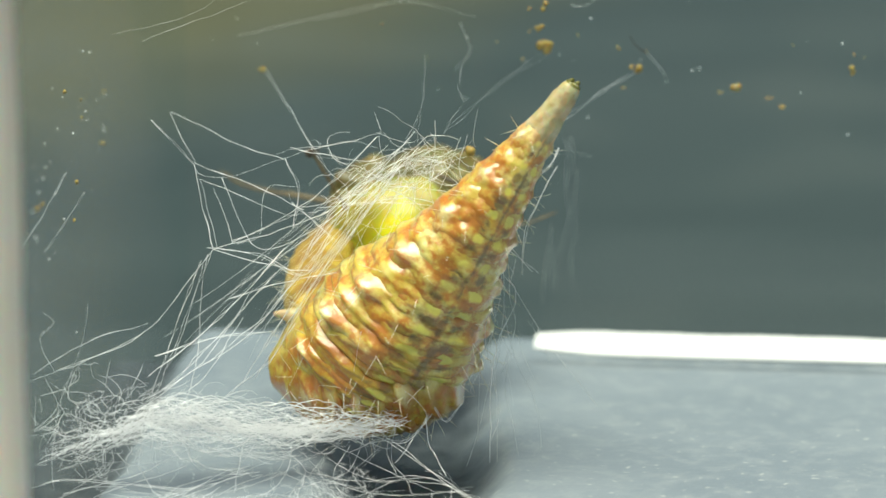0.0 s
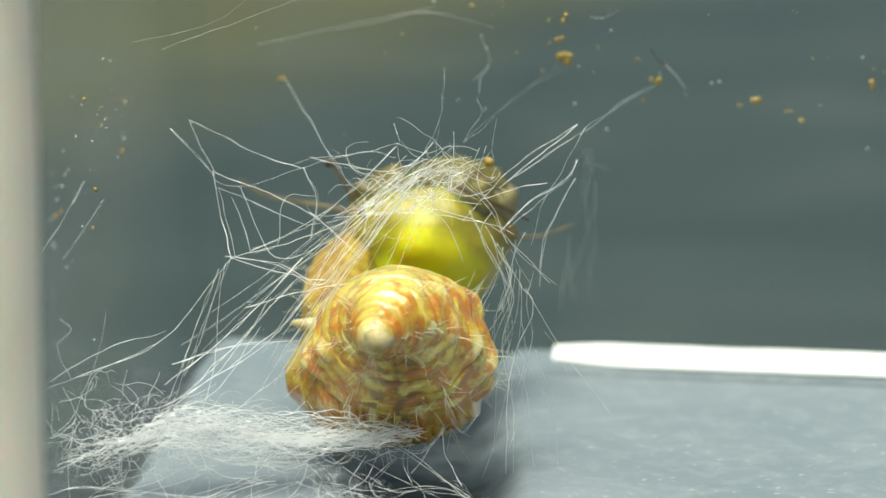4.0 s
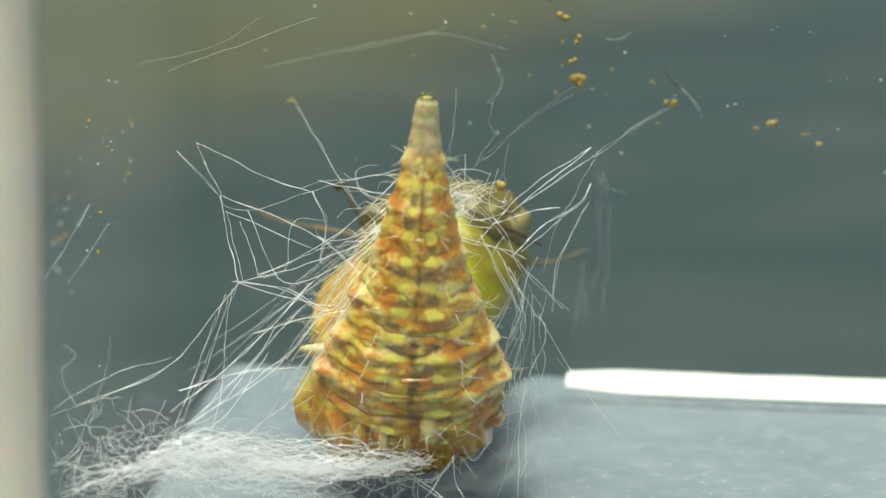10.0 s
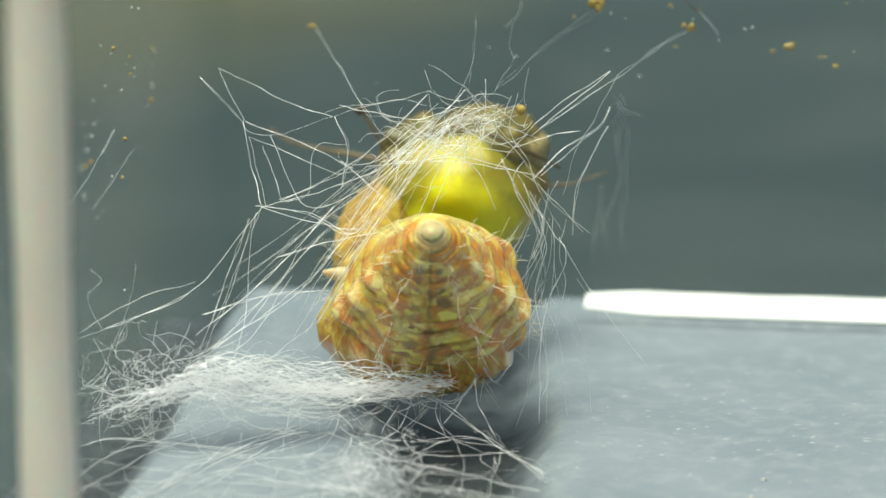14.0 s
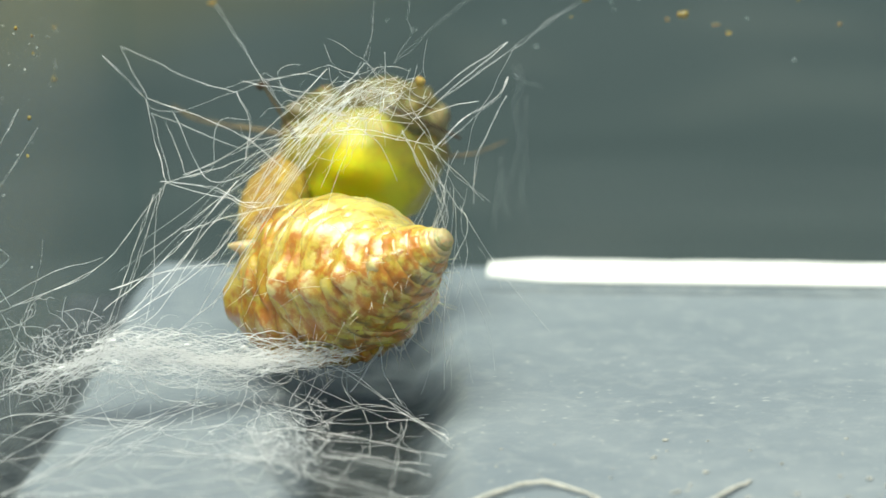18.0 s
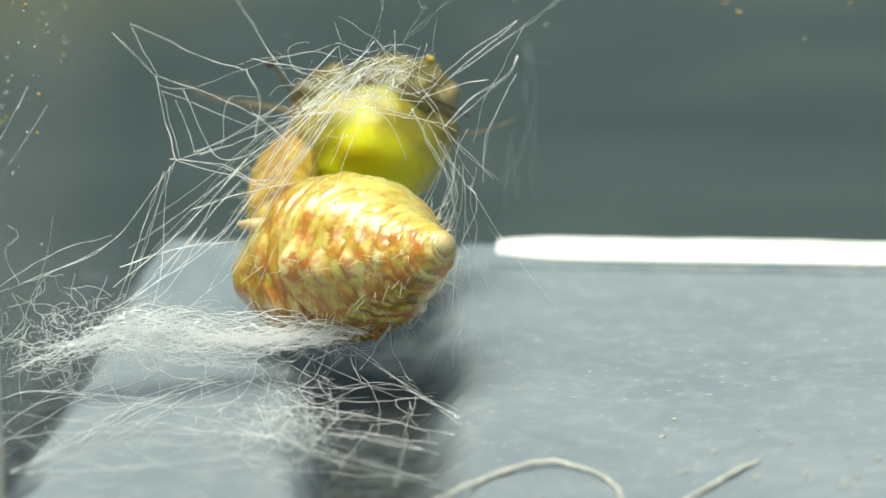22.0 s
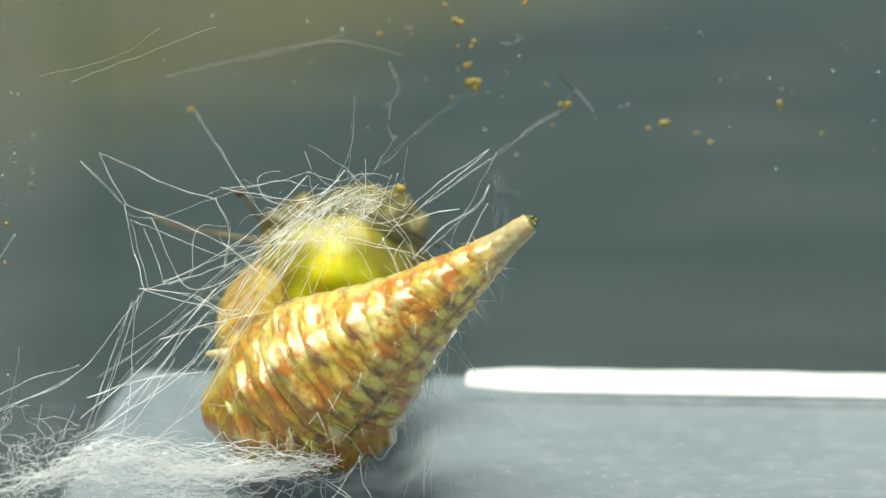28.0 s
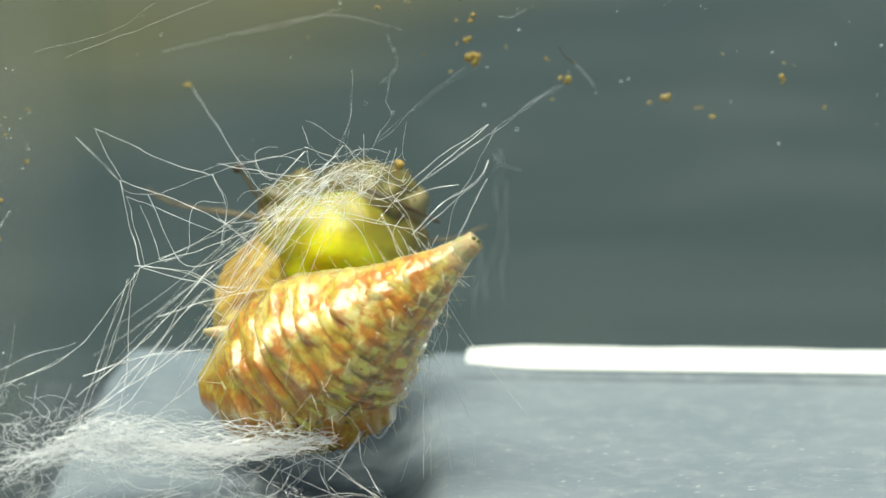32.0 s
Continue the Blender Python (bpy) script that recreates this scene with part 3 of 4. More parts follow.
for points, thick, mat in (
    (((0.2, -1.4, 1.95), (1.27, -1.9, 1.55), (2.33, -1.8, 1.0)), 0.07, LEG_DARK),
    (((0.9, -1.2, 2.3), (1.4, -1.5, 1.9), (1.67, -1.6, 1.6)), 0.04, LEG_DARK),
    (((-1.9, -0.6, 0.3), (-2.3, -1.2, 0.8), (-2.65, -1.6, 1.5), (-3.05, -1.9, 2.25), (-3.3, -1.9, 2.68)), 0.08, LEG),
    (((-3.42, -1.9, 2.6), (-3.3, -1.95, 2.72), (-3.12, -1.9, 2.66)), 0.11, LEG_DARK),
    (((-2.0, 0.5, 0.5), (-3.4, 1.2, 0.72), (-4.8, 1.9, 0.82), (-5.6, 2.1, 1.0), (-6.2, 2.1, 1.4)), 0.08, LEG),
    (((1.5, 0.5, 0.0), (2.71, 0.3, 0.12), (3.75, 0.2, 0.52)), 0.05, LEG),
):
    part("leg", mesh_of("leg", *tube([p * MM for p in smooth_line(points)], thick * MM, 8, 0.55, 0.5), mat), insect, "dark pointed leg" if mat is LEG_DARK else "pale brown jointed leg")

# ---- silk ----
web = thing("silk_web", "white silk web of taut strands round the larva", "web", m=pose(0, 0, 0))
web_rnd = random.Random(5)

def thread(*points):
    """One silk strand of the web, slightly slack, often doubled by finer ones."""
    p = [Vector(q) for q in points]
    line = smooth_line(p, 9)
    far = (p[-1] - p[0]).length
    for n in range(web_rnd.choice((1, 1, 2))):
        wob = Vector((web_rnd.uniform(-9, 9), web_rnd.uniform(-9, 9), web_rnd.uniform(-9, 9)))
        size = 0.016 * far + 0.05 * n
        pts = []
        for i, q in enumerate(line):
            t = i / (len(line) - 1)
            v = noise.noise_vector(q * 0.55 + wob) * (size * (0.35 + 0.65 * math.sin(math.pi * t)))
            v += noise.noise_vector(q * 1.9 - wob) * 0.05
            pts.append((q + v) * MM)
        thin = 0.6 if max(q.y for q in p) > 7 else 0.3 if p[0].z > 9.5 else 1.0
        part("strand", mesh_of("strand", *tube(pts, thin * web_rnd.uniform(0.0036, 0.0085) * MM, 5, 0.0, 0.75), SILK), web)


thread((-7.74, 1.20, 8.93), (-6.71, 1.36, 7.75))
thread((-7.42, 3.11, 8.82), (-6.63, 1.36, 7.75))
thread((-7.42, 3.11, 8.82), (-5.35, 1.52, 8.19), (-4.18, 0.88, 7.94))
thread((-4.18, 0.88, 7.94), (-2.45, 0.56, 8.50), (-1.57, 0.24, 8.78))
thread((-6.71, 1.36, 7.75), (-6.43, 1.20, 7.45), (-5.64, 1.20, 7.41), (-4.18, 0.88, 7.94))
thread((-6.63, 1.36, 7.75), (-5.03, 1.04, 7.17), (-3.66, 0.72, 6.55))
thread((-6.47, 1.20, 7.29), (-4.12, 0.88, 6.40))
thread((-6.63, 1.36, 7.71), (-6.37, 0.72, 6.53), (-6.07, 0.08, 5.63))
thread((-6.47, 1.20, 7.36), (-5.97, 0.24, 5.64))
thread((-6.10, 1.20, 7.06), (-5.56, 0.40, 5.77))
thread((-6.07, 0.08, 5.63), (-4.99, 0.24, 5.88), (-2.89, 0.56, 6.59))
thread((-6.07, 0.08, 5.63), (-4.36, -0.40, 5.26), (-3.46, -0.40, 5.12))
thread((-6.07, 0.08, 5.63), (-7.91, -1.04, 3.56), (-10.05, -2.00, 2.81))
thread((-6.07, 0.08, 5.63), (-7.07, -1.36, 3.19), (-7.57, -2.64, 2.01))
thread((-6.33, -0.08, 5.25), (-6.87, -1.04, 3.42), (-7.20, -1.68, 2.82))
thread((-5.04, 7.86, 9.25), (-3.86, 2.16, 8.73), (-3.05, 0.88, 7.67))
thread((-5.04, 7.86, 9.25), (-4.06, 3.11, 8.73), (-2.89, 0.56, 7.51))
thread((2.98, 6.91, 9.96), (1.33, 3.11, 9.45), (0.40, 1.20, 8.77), (-0.35, 0.40, 8.46))
thread((3.14, 6.91, 9.92), (1.17, 3.11, 9.21), (0.10, 0.88, 8.68))
thread((3.18, 1.36, 9.11), (1.46, 0.88, 7.99), (0.11, -0.08, 6.73))
thread((3.18, 1.36, 9.11), (1.53, 0.88, 7.84), (1.08, 0.88, 7.43))
thread((5.58, 7.39, 9.26), (3.37, 2.16, 8.84), (1.31, 1.20, 7.56))
thread((3.18, 2.16, 7.99), (2.92, 1.84, 7.51), (2.00, 1.52, 7.03), (1.09, 0.88, 6.23))
thread((2.92, 1.84, 7.51), (2.08, 1.52, 6.85), (1.32, 1.20, 6.32))
thread((-0.45, 4.06, 10.22), (-0.50, 0.88, 9.43), (-0.94, 0.24, 8.56))
thread((-0.51, 2.16, 9.82), (-0.50, 0.88, 9.35), (-0.80, 0.56, 8.58))
thread((0.56, 4.06, 9.91), (0.48, 3.11, 9.45), (0.59, 1.84, 9.27), (0.10, 0.88, 8.68))
thread((-1.57, 0.24, 8.78), (-1.77, 0.56, 9.26))
thread((-4.40, 0.88, 8.04), (-3.79, 0.56, 8.27), (-2.44, 0.40, 8.45), (-1.69, 0.24, 8.36))
thread((-4.10, 0.56, 6.43), (-2.89, 0.24, 6.81), (-1.69, 0.24, 7.81))
thread((-3.94, 0.24, 6.19), (-3.80, 0.56, 7.20), (-4.18, 0.88, 7.94))
thread((-3.80, 0.56, 7.20), (-4.65, 0.88, 7.13), (-4.85, 0.40, 6.00), (-5.44, 0.24, 5.72))
thread((-3.18, 0.24, 6.50), (-2.29, 0.24, 7.42), (-0.94, 0.24, 8.33))
thread((-5.59, 0.24, 5.80), (-4.39, 0.24, 6.35), (-3.04, 0.24, 7.27), (-1.69, 0.24, 8.64))
thread((1.01, -0.08, 6.13), (1.68, -0.40, 4.99), (1.98, -0.72, 4.46), (1.40, -1.04, 2.84), (1.33, -1.68, 0.25))
thread((1.23, -0.08, 5.52), (1.46, -0.40, 4.68), (1.16, -0.72, 3.37), (1.55, -1.04, 1.62), (1.33, -1.36, 0.78))
thread((0.71, 0.56, 6.45), (1.09, 0.24, 5.76), (1.39, -0.08, 5.21), (1.09, -0.40, 4.37))
thread((1.99, 0.24, 5.30), (1.85, 0.24, 4.38), (2.00, -0.08, 3.53), (1.63, -0.40, 2.37))
thread((-5.34, -2.00, 1.85), (-3.72, -2.00, 1.09), (-1.80, -1.68, 1.00), (-0.01, -2.79, 0.10), (1.34, -5.80, 0.10))
thread((-4.31, -2.00, 1.23), (-3.13, -2.00, 0.93), (-1.94, -2.00, 0.33), (-0.74, -2.79, 0.10), (0.43, -3.80, 0.10), (1.41, -6.00, -0.06))
thread((-2.39, -1.68, 0.54), (-1.65, -1.68, 0.85), (-0.91, -1.68, 0.85), (-0.02, -1.04, 1.61))
thread((-1.19, -2.00, 0.33), (-0.75, -1.68, 0.86), (-0.32, -1.36, 1.46))
thread((-2.97, -2.00, 1.55), (-2.23, -2.00, 1.10), (-1.95, -1.68, 1.62), (-1.06, -1.36, 1.69))
thread((-10.82, -7.67, 0.10), (-9.44, -3.98, 0.10), (-7.67, -2.64, 0.33), (-6.19, -2.64, 1.11))
thread((-10.34, -8.13, 0.10), (-8.80, -4.48, 0.10), (-6.63, -2.64, 0.41))
thread((-10.36, -6.97, 0.10), (-10.98, -7.54, 0.10))
thread((-11.02, -2.00, 2.42), (-10.05, -2.00, 2.81), (-9.49, -1.68, 2.95), (-7.91, -1.04, 3.53))
thread((-10.49, -6.97, 0.10), (-8.54, -6.90, 0.10), (-5.88, -6.88, 0.10), (-2.09, -7.38, 0.10))
thread((-3.09, -2.82, 0.10), (-1.31, -4.34, 0.10), (0.72, -3.78, 0.10))
thread((-2.74, -4.36, 0.10), (-0.71, -5.84, 0.10), (1.25, -7.22, 0.10))
thread((-7.64, -2.64, 2.01), (-6.37, -2.00, 2.45), (-5.23, -1.04, 4.04))
thread((-7.94, -2.64, 1.86), (-6.24, -1.68, 2.97), (-4.95, -0.72, 4.73))
thread((-8.53, -2.64, 2.01), (-6.95, -2.00, 2.59), (-4.36, -0.40, 5.11))
thread((-10.47, -3.12, 0.61), (-9.24, -2.96, 1.15), (-7.65, -2.64, 1.86))
thread((-10.13, -2.00, 2.80), (-10.47, -2.00, 3.64), (-10.10, -2.00, 4.10), (-10.38, -2.00, 4.40))
thread((-10.31, -2.32, 2.66), (-10.03, -2.32, 1.91), (-10.64, -2.32, 1.29), (-9.93, -2.64, 1.76))
thread((-3.59, -1.92, 0.10), (-2.31, -2.87, 0.10), (-0.47, -2.66, 0.10), (1.33, -5.39, 0.10))
thread((-1.93, -6.95, 0.10), (-0.65, -7.68, 0.10), (0.79, -8.87, 0.10))
thread((-2.16, -8.87, 0.10), (-0.73, -10.20, 0.10), (1.22, -11.78, 0.10))
thread((-3.83, -5.83, 0.10), (-4.11, -8.13, 0.10), (-3.54, -10.07, 0.10), (-2.65, -11.29, 0.10))
thread((-2.70, -6.91, 0.10), (-2.28, -7.89, 0.10), (-2.71, -9.48, 0.10), (-3.23, -10.35, 0.10))
thread((-1.19, -1.25, 1.07), (-1.26, -1.25, 0.20), (-0.67, -4.58, 0.10), (-0.71, -7.35, 0.10))
thread((-0.67, -1.06, 1.32), (-0.24, -1.06, 1.65), (0.90, -1.06, 2.49))
thread((-5.07, -1.46, 0.10), (-7.26, -4.98, 0.10), (-8.52, -8.10, 0.10), (-9.55, -9.93, 0.10))
thread((-5.34, -2.47, 0.10), (-7.29, -5.72, 0.10), (-8.37, -7.83, 0.10))
thread((-5.38, -4.72, 0.10), (-7.45, -6.35, 0.10), (-8.02, -8.41, 0.10))
thread((-4.37, -0.91, 0.11), (-6.70, -4.24, 0.10), (-8.28, -7.37, 0.10), (-9.19, -9.18, 0.10))
thread((-9.52, -9.84, 0.10), (-6.82, -9.65, 0.10), (-3.98, -8.78, 0.10))
thread((-3.38, -3.10, 0.10), (-2.73, -4.68, 0.10), (-2.92, -7.62, 0.10))
thread((-1.61, -1.68, 0.61), (-2.20, -2.60, 0.10), (-1.70, -5.24, 0.10), (-2.34, -8.11, 0.10))
thread((-0.23, -1.25, 1.72), (0.13, -1.25, 1.24), (0.52, -1.25, 1.71))
thread((-4.20, -0.99, 0.44), (-3.57, -2.02, 0.10), (-3.66, -5.15, 0.10), (-3.20, -7.61, 0.10))
thread((-5.21, -1.46, 1.37), (-5.30, -1.46, 0.44), (-5.32, -4.05, 0.10))
thread((-0.83, -6.28, 0.10), (-1.48, -9.54, 0.10), (-1.98, -11.72, 0.10))
thread((0.33, -3.28, 0.10), (-0.04, -7.76, 0.10), (-0.24, -11.36, 0.10))
thread((-5.63, -0.67, 4.44), (-4.26, -0.67, 4.88), (-2.76, -0.67, 5.17))
thread((-2.71, -0.68, 7.16), (-0.91, -0.68, 7.44), (0.58, -0.68, 7.27))
thread((-3.40, 0.15, 4.99), (-2.15, 0.15, 6.53), (-0.92, 0.15, 7.74), (-0.16, 0.15, 8.35))
thread((-3.98, -0.78, 3.83), (-2.73, -0.78, 5.81), (-1.50, -0.78, 7.62), (-0.59, -0.78, 8.52))
thread((-4.59, -1.32, 2.72), (-3.49, -1.32, 4.56), (-2.10, -1.32, 6.68), (-1.04, -1.32, 8.18))
thread((-4.88, -1.47, 2.46), (-3.79, -1.47, 4.29), (-2.55, -1.47, 6.27))
thread((-1.73, -0.04, 8.78), (-0.90, -0.04, 8.54), (-0.15, -0.04, 8.76), (0.52, -0.04, 8.60))
thread((-1.63, -0.67, 8.82), (-1.50, -0.67, 7.91), (-2.11, -0.67, 7.16))
thread((0.53, -0.36, 8.73), (0.30, -0.36, 8.13), (-0.02, -0.36, 7.37))
thread((-0.15, -0.02, 9.13), (-0.16, -0.02, 8.23), (-0.32, -0.02, 7.46))
thread((1.01, 0.07, 5.42), (0.57, 0.07, 6.36), (0.88, 0.07, 6.96))
thread((1.31, -0.35, 5.04), (0.65, -0.35, 6.29), (0.28, -0.35, 7.06))
thread((1.92, -0.35, 5.04), (1.32, -0.35, 6.12), (0.74, -0.35, 7.21))
thread((3.29, -0.37, 9.31), (2.69, -0.37, 8.10), (2.16, -0.37, 7.19), (1.93, -0.37, 6.13))
thread((3.07, 0.02, 7.87), (2.39, 0.02, 6.50), (2.15, 0.02, 4.95))
thread((2.32, -0.26, 7.78), (1.49, -0.26, 7.63), (0.58, -0.26, 7.35))
thread((-8.75, 0.88, 11.27), (-6.58, 0.88, 11.84), (-5.53, 0.88, 12.52))
thread((-7.92, 0.88, 11.10), (-6.13, 0.88, 11.76), (-4.05, 0.88, 12.56))
thread((-0.93, -2.32, 2.37), (-0.35, -2.32, 1.75), (-0.65, -2.32, 1.14))
thread((-0.33, 0.24, 8.31), (-1.76, 0.08, 7.60), (-2.96, -0.40, 6.62), (-4.67, -1.20, 4.06), (-7.21, -2.32, 2.35))
thread((-0.26, 0.24, 8.25), (-1.92, 0.08, 7.29), (-3.26, -0.40, 5.70), (-4.74, -1.36, 3.93))
thread((-1.17, 0.24, 8.17), (-2.52, 0.08, 7.13), (-3.86, -0.56, 5.28), (-5.03, -1.36, 3.64))
thread((-3.27, -0.08, 6.79), (-1.46, -0.24, 6.97), (-0.27, -0.24, 6.86), (0.93, -0.24, 6.58), (2.43, -0.24, 5.11))
thread((0.19, 0.24, 8.47), (0.11, 0.08, 7.81), (0.93, -0.08, 6.85), (1.53, -0.08, 5.93), (2.58, -0.24, 5.04))
thread((0.71, 0.40, 8.67), (0.49, 0.24, 7.79), (0.93, 0.08, 6.97), (1.31, 0.08, 6.05))
thread((-0.71, 0.24, 8.17), (-1.31, -0.08, 6.86), (-1.92, -0.34, 5.53))
thread((1.23, 0.56, 7.42), (0.33, 0.24, 7.86), (-0.41, 0.24, 8.09))
thread((-0.86, 0.24, 8.32), (-1.91, 0.24, 8.02), (-3.11, 0.24, 8.18), (-4.02, 0.56, 8.28))
thread((-1.54, 0.24, 8.77), (-1.17, 0.24, 8.40), (-0.26, 0.24, 8.25), (0.49, 0.30, 8.15))
thread((-0.86, 0.24, 7.94), (-0.41, 0.18, 7.57), (0.19, 0.18, 7.34), (0.93, 0.24, 7.55))
thread((-9.81, -1.04, 7.91), (-10.33, -1.04, 6.93), (-10.99, -1.04, 5.92))
thread((-9.30, -1.04, 7.39), (-9.83, -1.04, 6.64), (-10.42, -1.04, 5.81))
thread((-10.59, -3.59, 0.10), (-9.30, -3.28, 0.23), (-6.75, -3.75, 0.10), (-5.02, -2.96, 0.31))
thread((-9.59, -9.50, -0.03), (-7.71, -6.01, 0.10), (-6.20, -3.12, 0.14), (-4.72, -2.96, 0.30))
thread((-7.47, -7.24, 0.10), (-5.57, -3.79, 0.10), (-4.28, -2.96, 0.30))
thread((-9.18, -9.50, -0.11), (-6.81, -6.53, 0.10), (-5.74, -3.38, 0.10))
thread((-2.97, -2.32, 0.57), (-1.77, -3.00, 0.10), (-0.28, -2.67, 0.10), (0.59, -4.30, 0.10), (1.44, -6.00, -0.01))
thread((-1.70, -6.57, 0.10), (-0.56, -7.00, 0.02), (0.85, -7.00, -0.22))
thread((-1.17, -1.84, 1.35), (-1.40, -2.00, 0.62), (-1.18, -2.37, 0.10))
thread((-0.42, -1.68, 1.45), (-0.28, -1.84, 0.71), (0.17, -2.43, 0.10))
thread((-2.37, -2.16, 0.83), (-2.82, -2.32, 0.10), (-2.32, -4.43, 0.10), (-1.18, -2.93, 0.10))
thread((-8.50, -9.50, -0.19), (-5.38, -9.00, -0.10), (-2.23, -8.50, -0.44), (0.84, -8.00, -0.71))
thread((-5.55, -6.31, 0.10), (-3.37, -7.38, 0.10), (-1.12, -8.00, -0.32), (1.12, -8.00, -1.01))
thread((-10.55, -2.96, 2.97), (-9.12, -2.32, 3.72), (-7.69, -1.68, 4.00))
thread((-7.65, -2.00, 2.68), (-5.84, -1.04, 3.99), (-4.13, -0.24, 5.72))
thread((-7.64, -2.32, 2.07), (-6.97, -1.36, 3.80), (-6.37, -0.24, 5.38))
thread((-6.20, -0.08, 5.51), (-6.37, -0.72, 4.10), (-6.50, -1.68, 2.58), (-6.85, -2.64, 1.68))
thread((-5.88, 0.72, 7.44), (-4.85, 0.08, 5.66), (-3.11, -0.08, 6.37), (-1.91, 0.24, 7.51))
thread((-6.20, -0.08, 5.70), (-4.85, -0.08, 5.50), (-3.64, -0.24, 5.00), (-2.95, -0.08, 6.01))
thread((-4.85, -1.04, 2.93), (-4.14, -0.88, 3.94), (-2.78, -0.40, 5.91), (-1.58, -0.08, 7.24))
thread((-5.22, -1.36, 2.32), (-4.13, -0.88, 4.13), (-2.49, -0.24, 6.43), (-1.13, 0.24, 7.71))
thread((-7.51, -1.68, 3.12), (-6.01, -1.20, 3.51), (-4.48, -1.04, 3.64))
thread((-2.59, -0.24, 6.93), (-0.72, -0.14, 7.05), (0.81, -0.08, 6.69), (1.49, -0.08, 6.34))
thread((-3.97, 0.24, 6.84), (-3.11, -0.08, 6.20), (-2.60, -0.30, 5.72))
thread((-5.65, -1.68, 2.02), (-4.60, -1.36, 2.86), (-3.84, -1.20, 3.89))
thread((-1.28, 0.08, 7.27), (-0.38, -0.08, 6.69), (0.14, -0.08, 5.61))


def on_wall(x, z):
    """The place on the leaning back wall at that height."""
    return Vector((x, 13.35 - 0.12 * x - LEAN * z, z))


def curly_silk(name, label, count, place, radius, mat, seed, curl=0.5, steps=14):
    """Many loose strands in one tangle. place(rnd) gives a start, a way and a length in millimetres."""
    rnd = random.Random(seed)
    verts, faces = [], []
    for _ in range(count):
        p, way, length = place(rnd)
        p, way = Vector(p), Vector(way).normalized()
        pts = []
        turn = Vector((rnd.gauss(0, 1), rnd.gauss(0, 1), rnd.gauss(0, 1)))
        for i in range(steps):
            pts.append(p * MM)
            if rnd.random() < 0.3:
                turn = Vector((rnd.gauss(0, 1), rnd.gauss(0, 1), rnd.gauss(0, 1)))
            way = (way + turn * (curl / steps * 2.2)).normalized()
            p = p + way * (length / steps)
            p.z = max(p.z, 0.03)
        v, f = tube(pts, radius * rnd.uniform(0.6, 1.25) * MM, 4, 0.5, 0.6)
        base = len(verts)
        verts += v
        faces += [tuple(base + k for k in q) for q in f]
    me = mesh_of(name, verts, faces, mat)
    return thing(name, label, "silk", kind="stuff", me=me)


MAT_LINE = smooth_line([(-10.50, -3.47, 0.71), (-8.94, -3.38, 1.24), (-7.47, -3.25, 1.76), (-5.74, -2.90, 1.50), (-3.99, -2.45, 1.27), (-2.36, -2.13, 1.28), (-1.02, -1.87, 1.32)], 12)


def silk_sheet(name, label, count, radius, seed):
    """Long wavy strands that run along the mat in bundles and gather at its ends."""
    rnd = random.Random(seed)
    verts, faces = [], []
    last = len(MAT_LINE) - 1
    bundles = [(rnd.gauss(0, 0.7), rnd.gauss(0, 0.34)) for _ in range(14)]
    for _ in range(count):
        i0 = int(rnd.uniform(last * 0.02, last * 0.75) if rnd.random() < 0.5 else rnd.uniform(last * 0.2, last * 0.75))
        i1 = min(last, i0 + int(rnd.uniform(10, 34)))
        side, up = rnd.choice(bundles)
        side, up = side + rnd.gauss(0, 0.12), up + rnd.gauss(0, 0.07)
        drift, rise = rnd.gauss(0, 0.5), rnd.gauss(0, 0.3)
        seat = Vector((rnd.uniform(-50, 50), rnd.uniform(-50, 50), rnd.uniform(-50, 50)))
        pts = []
        for i in range(2 * i0, 2 * i1 + 1):
            p = MAT_LINE[i // 2].lerp(MAT_LINE[min(i // 2 + 1, last)], 0.5 * (i % 2))
            t = i / (2 * last)
            f = (i - 2 * i0) / max(1, 2 * i1 - 2 * i0)
            wide = 0.16 + 0.62 * math.exp(-((t - 0.56) / 0.27) ** 2)
            p = p + Vector((0, side + drift * f, up + rise * f)) * wide
            p = p + noise.noise_vector(p * 1.0 + seat * 0.05) * 0.34 + noise.noise_vector(p * 2.3 + seat) * 0.2
            pts.append(p * MM)
        v, f = tube(pts, radius * rnd.choice((0.35, 0.4, 0.5, 0.6, 0.8, 1.1)) * MM, 4, 0.4, 0.6)
        base = len(verts)
        verts += v
        faces += [tuple(base + k for k in q) for q in f]
    return thing(name, label, "silk", kind="stuff", me=mesh_of(name, verts, faces, SILK))


def fuzz_place(rnd):
    """Short curly strands felted into the mat."""
    i = rnd.randrange(4, len(MAT_LINE) - 4)
    p = MAT_LINE[i] + Vector((rnd.gauss(0, 0.2), rnd.gauss(0, 0.5), rnd.gauss(0, 0.36)))
    return p, (rnd.choice((-1, 1)), rnd.gauss(0, 0.5), rnd.gauss(0, 0.45)), rnd.uniform(0.6, 2.0)


def knot_place(rnd):
    return (rnd.gauss(-8.85, 1.05), -2.96 + rnd.gauss(0, 0.3), 1.74 + rnd.gauss(0, 0.48)), (rnd.gauss(0, 1), rnd.gauss(0, 1), rnd.gauss(0, 0.8)), rnd.uniform(0.5, 1.8)


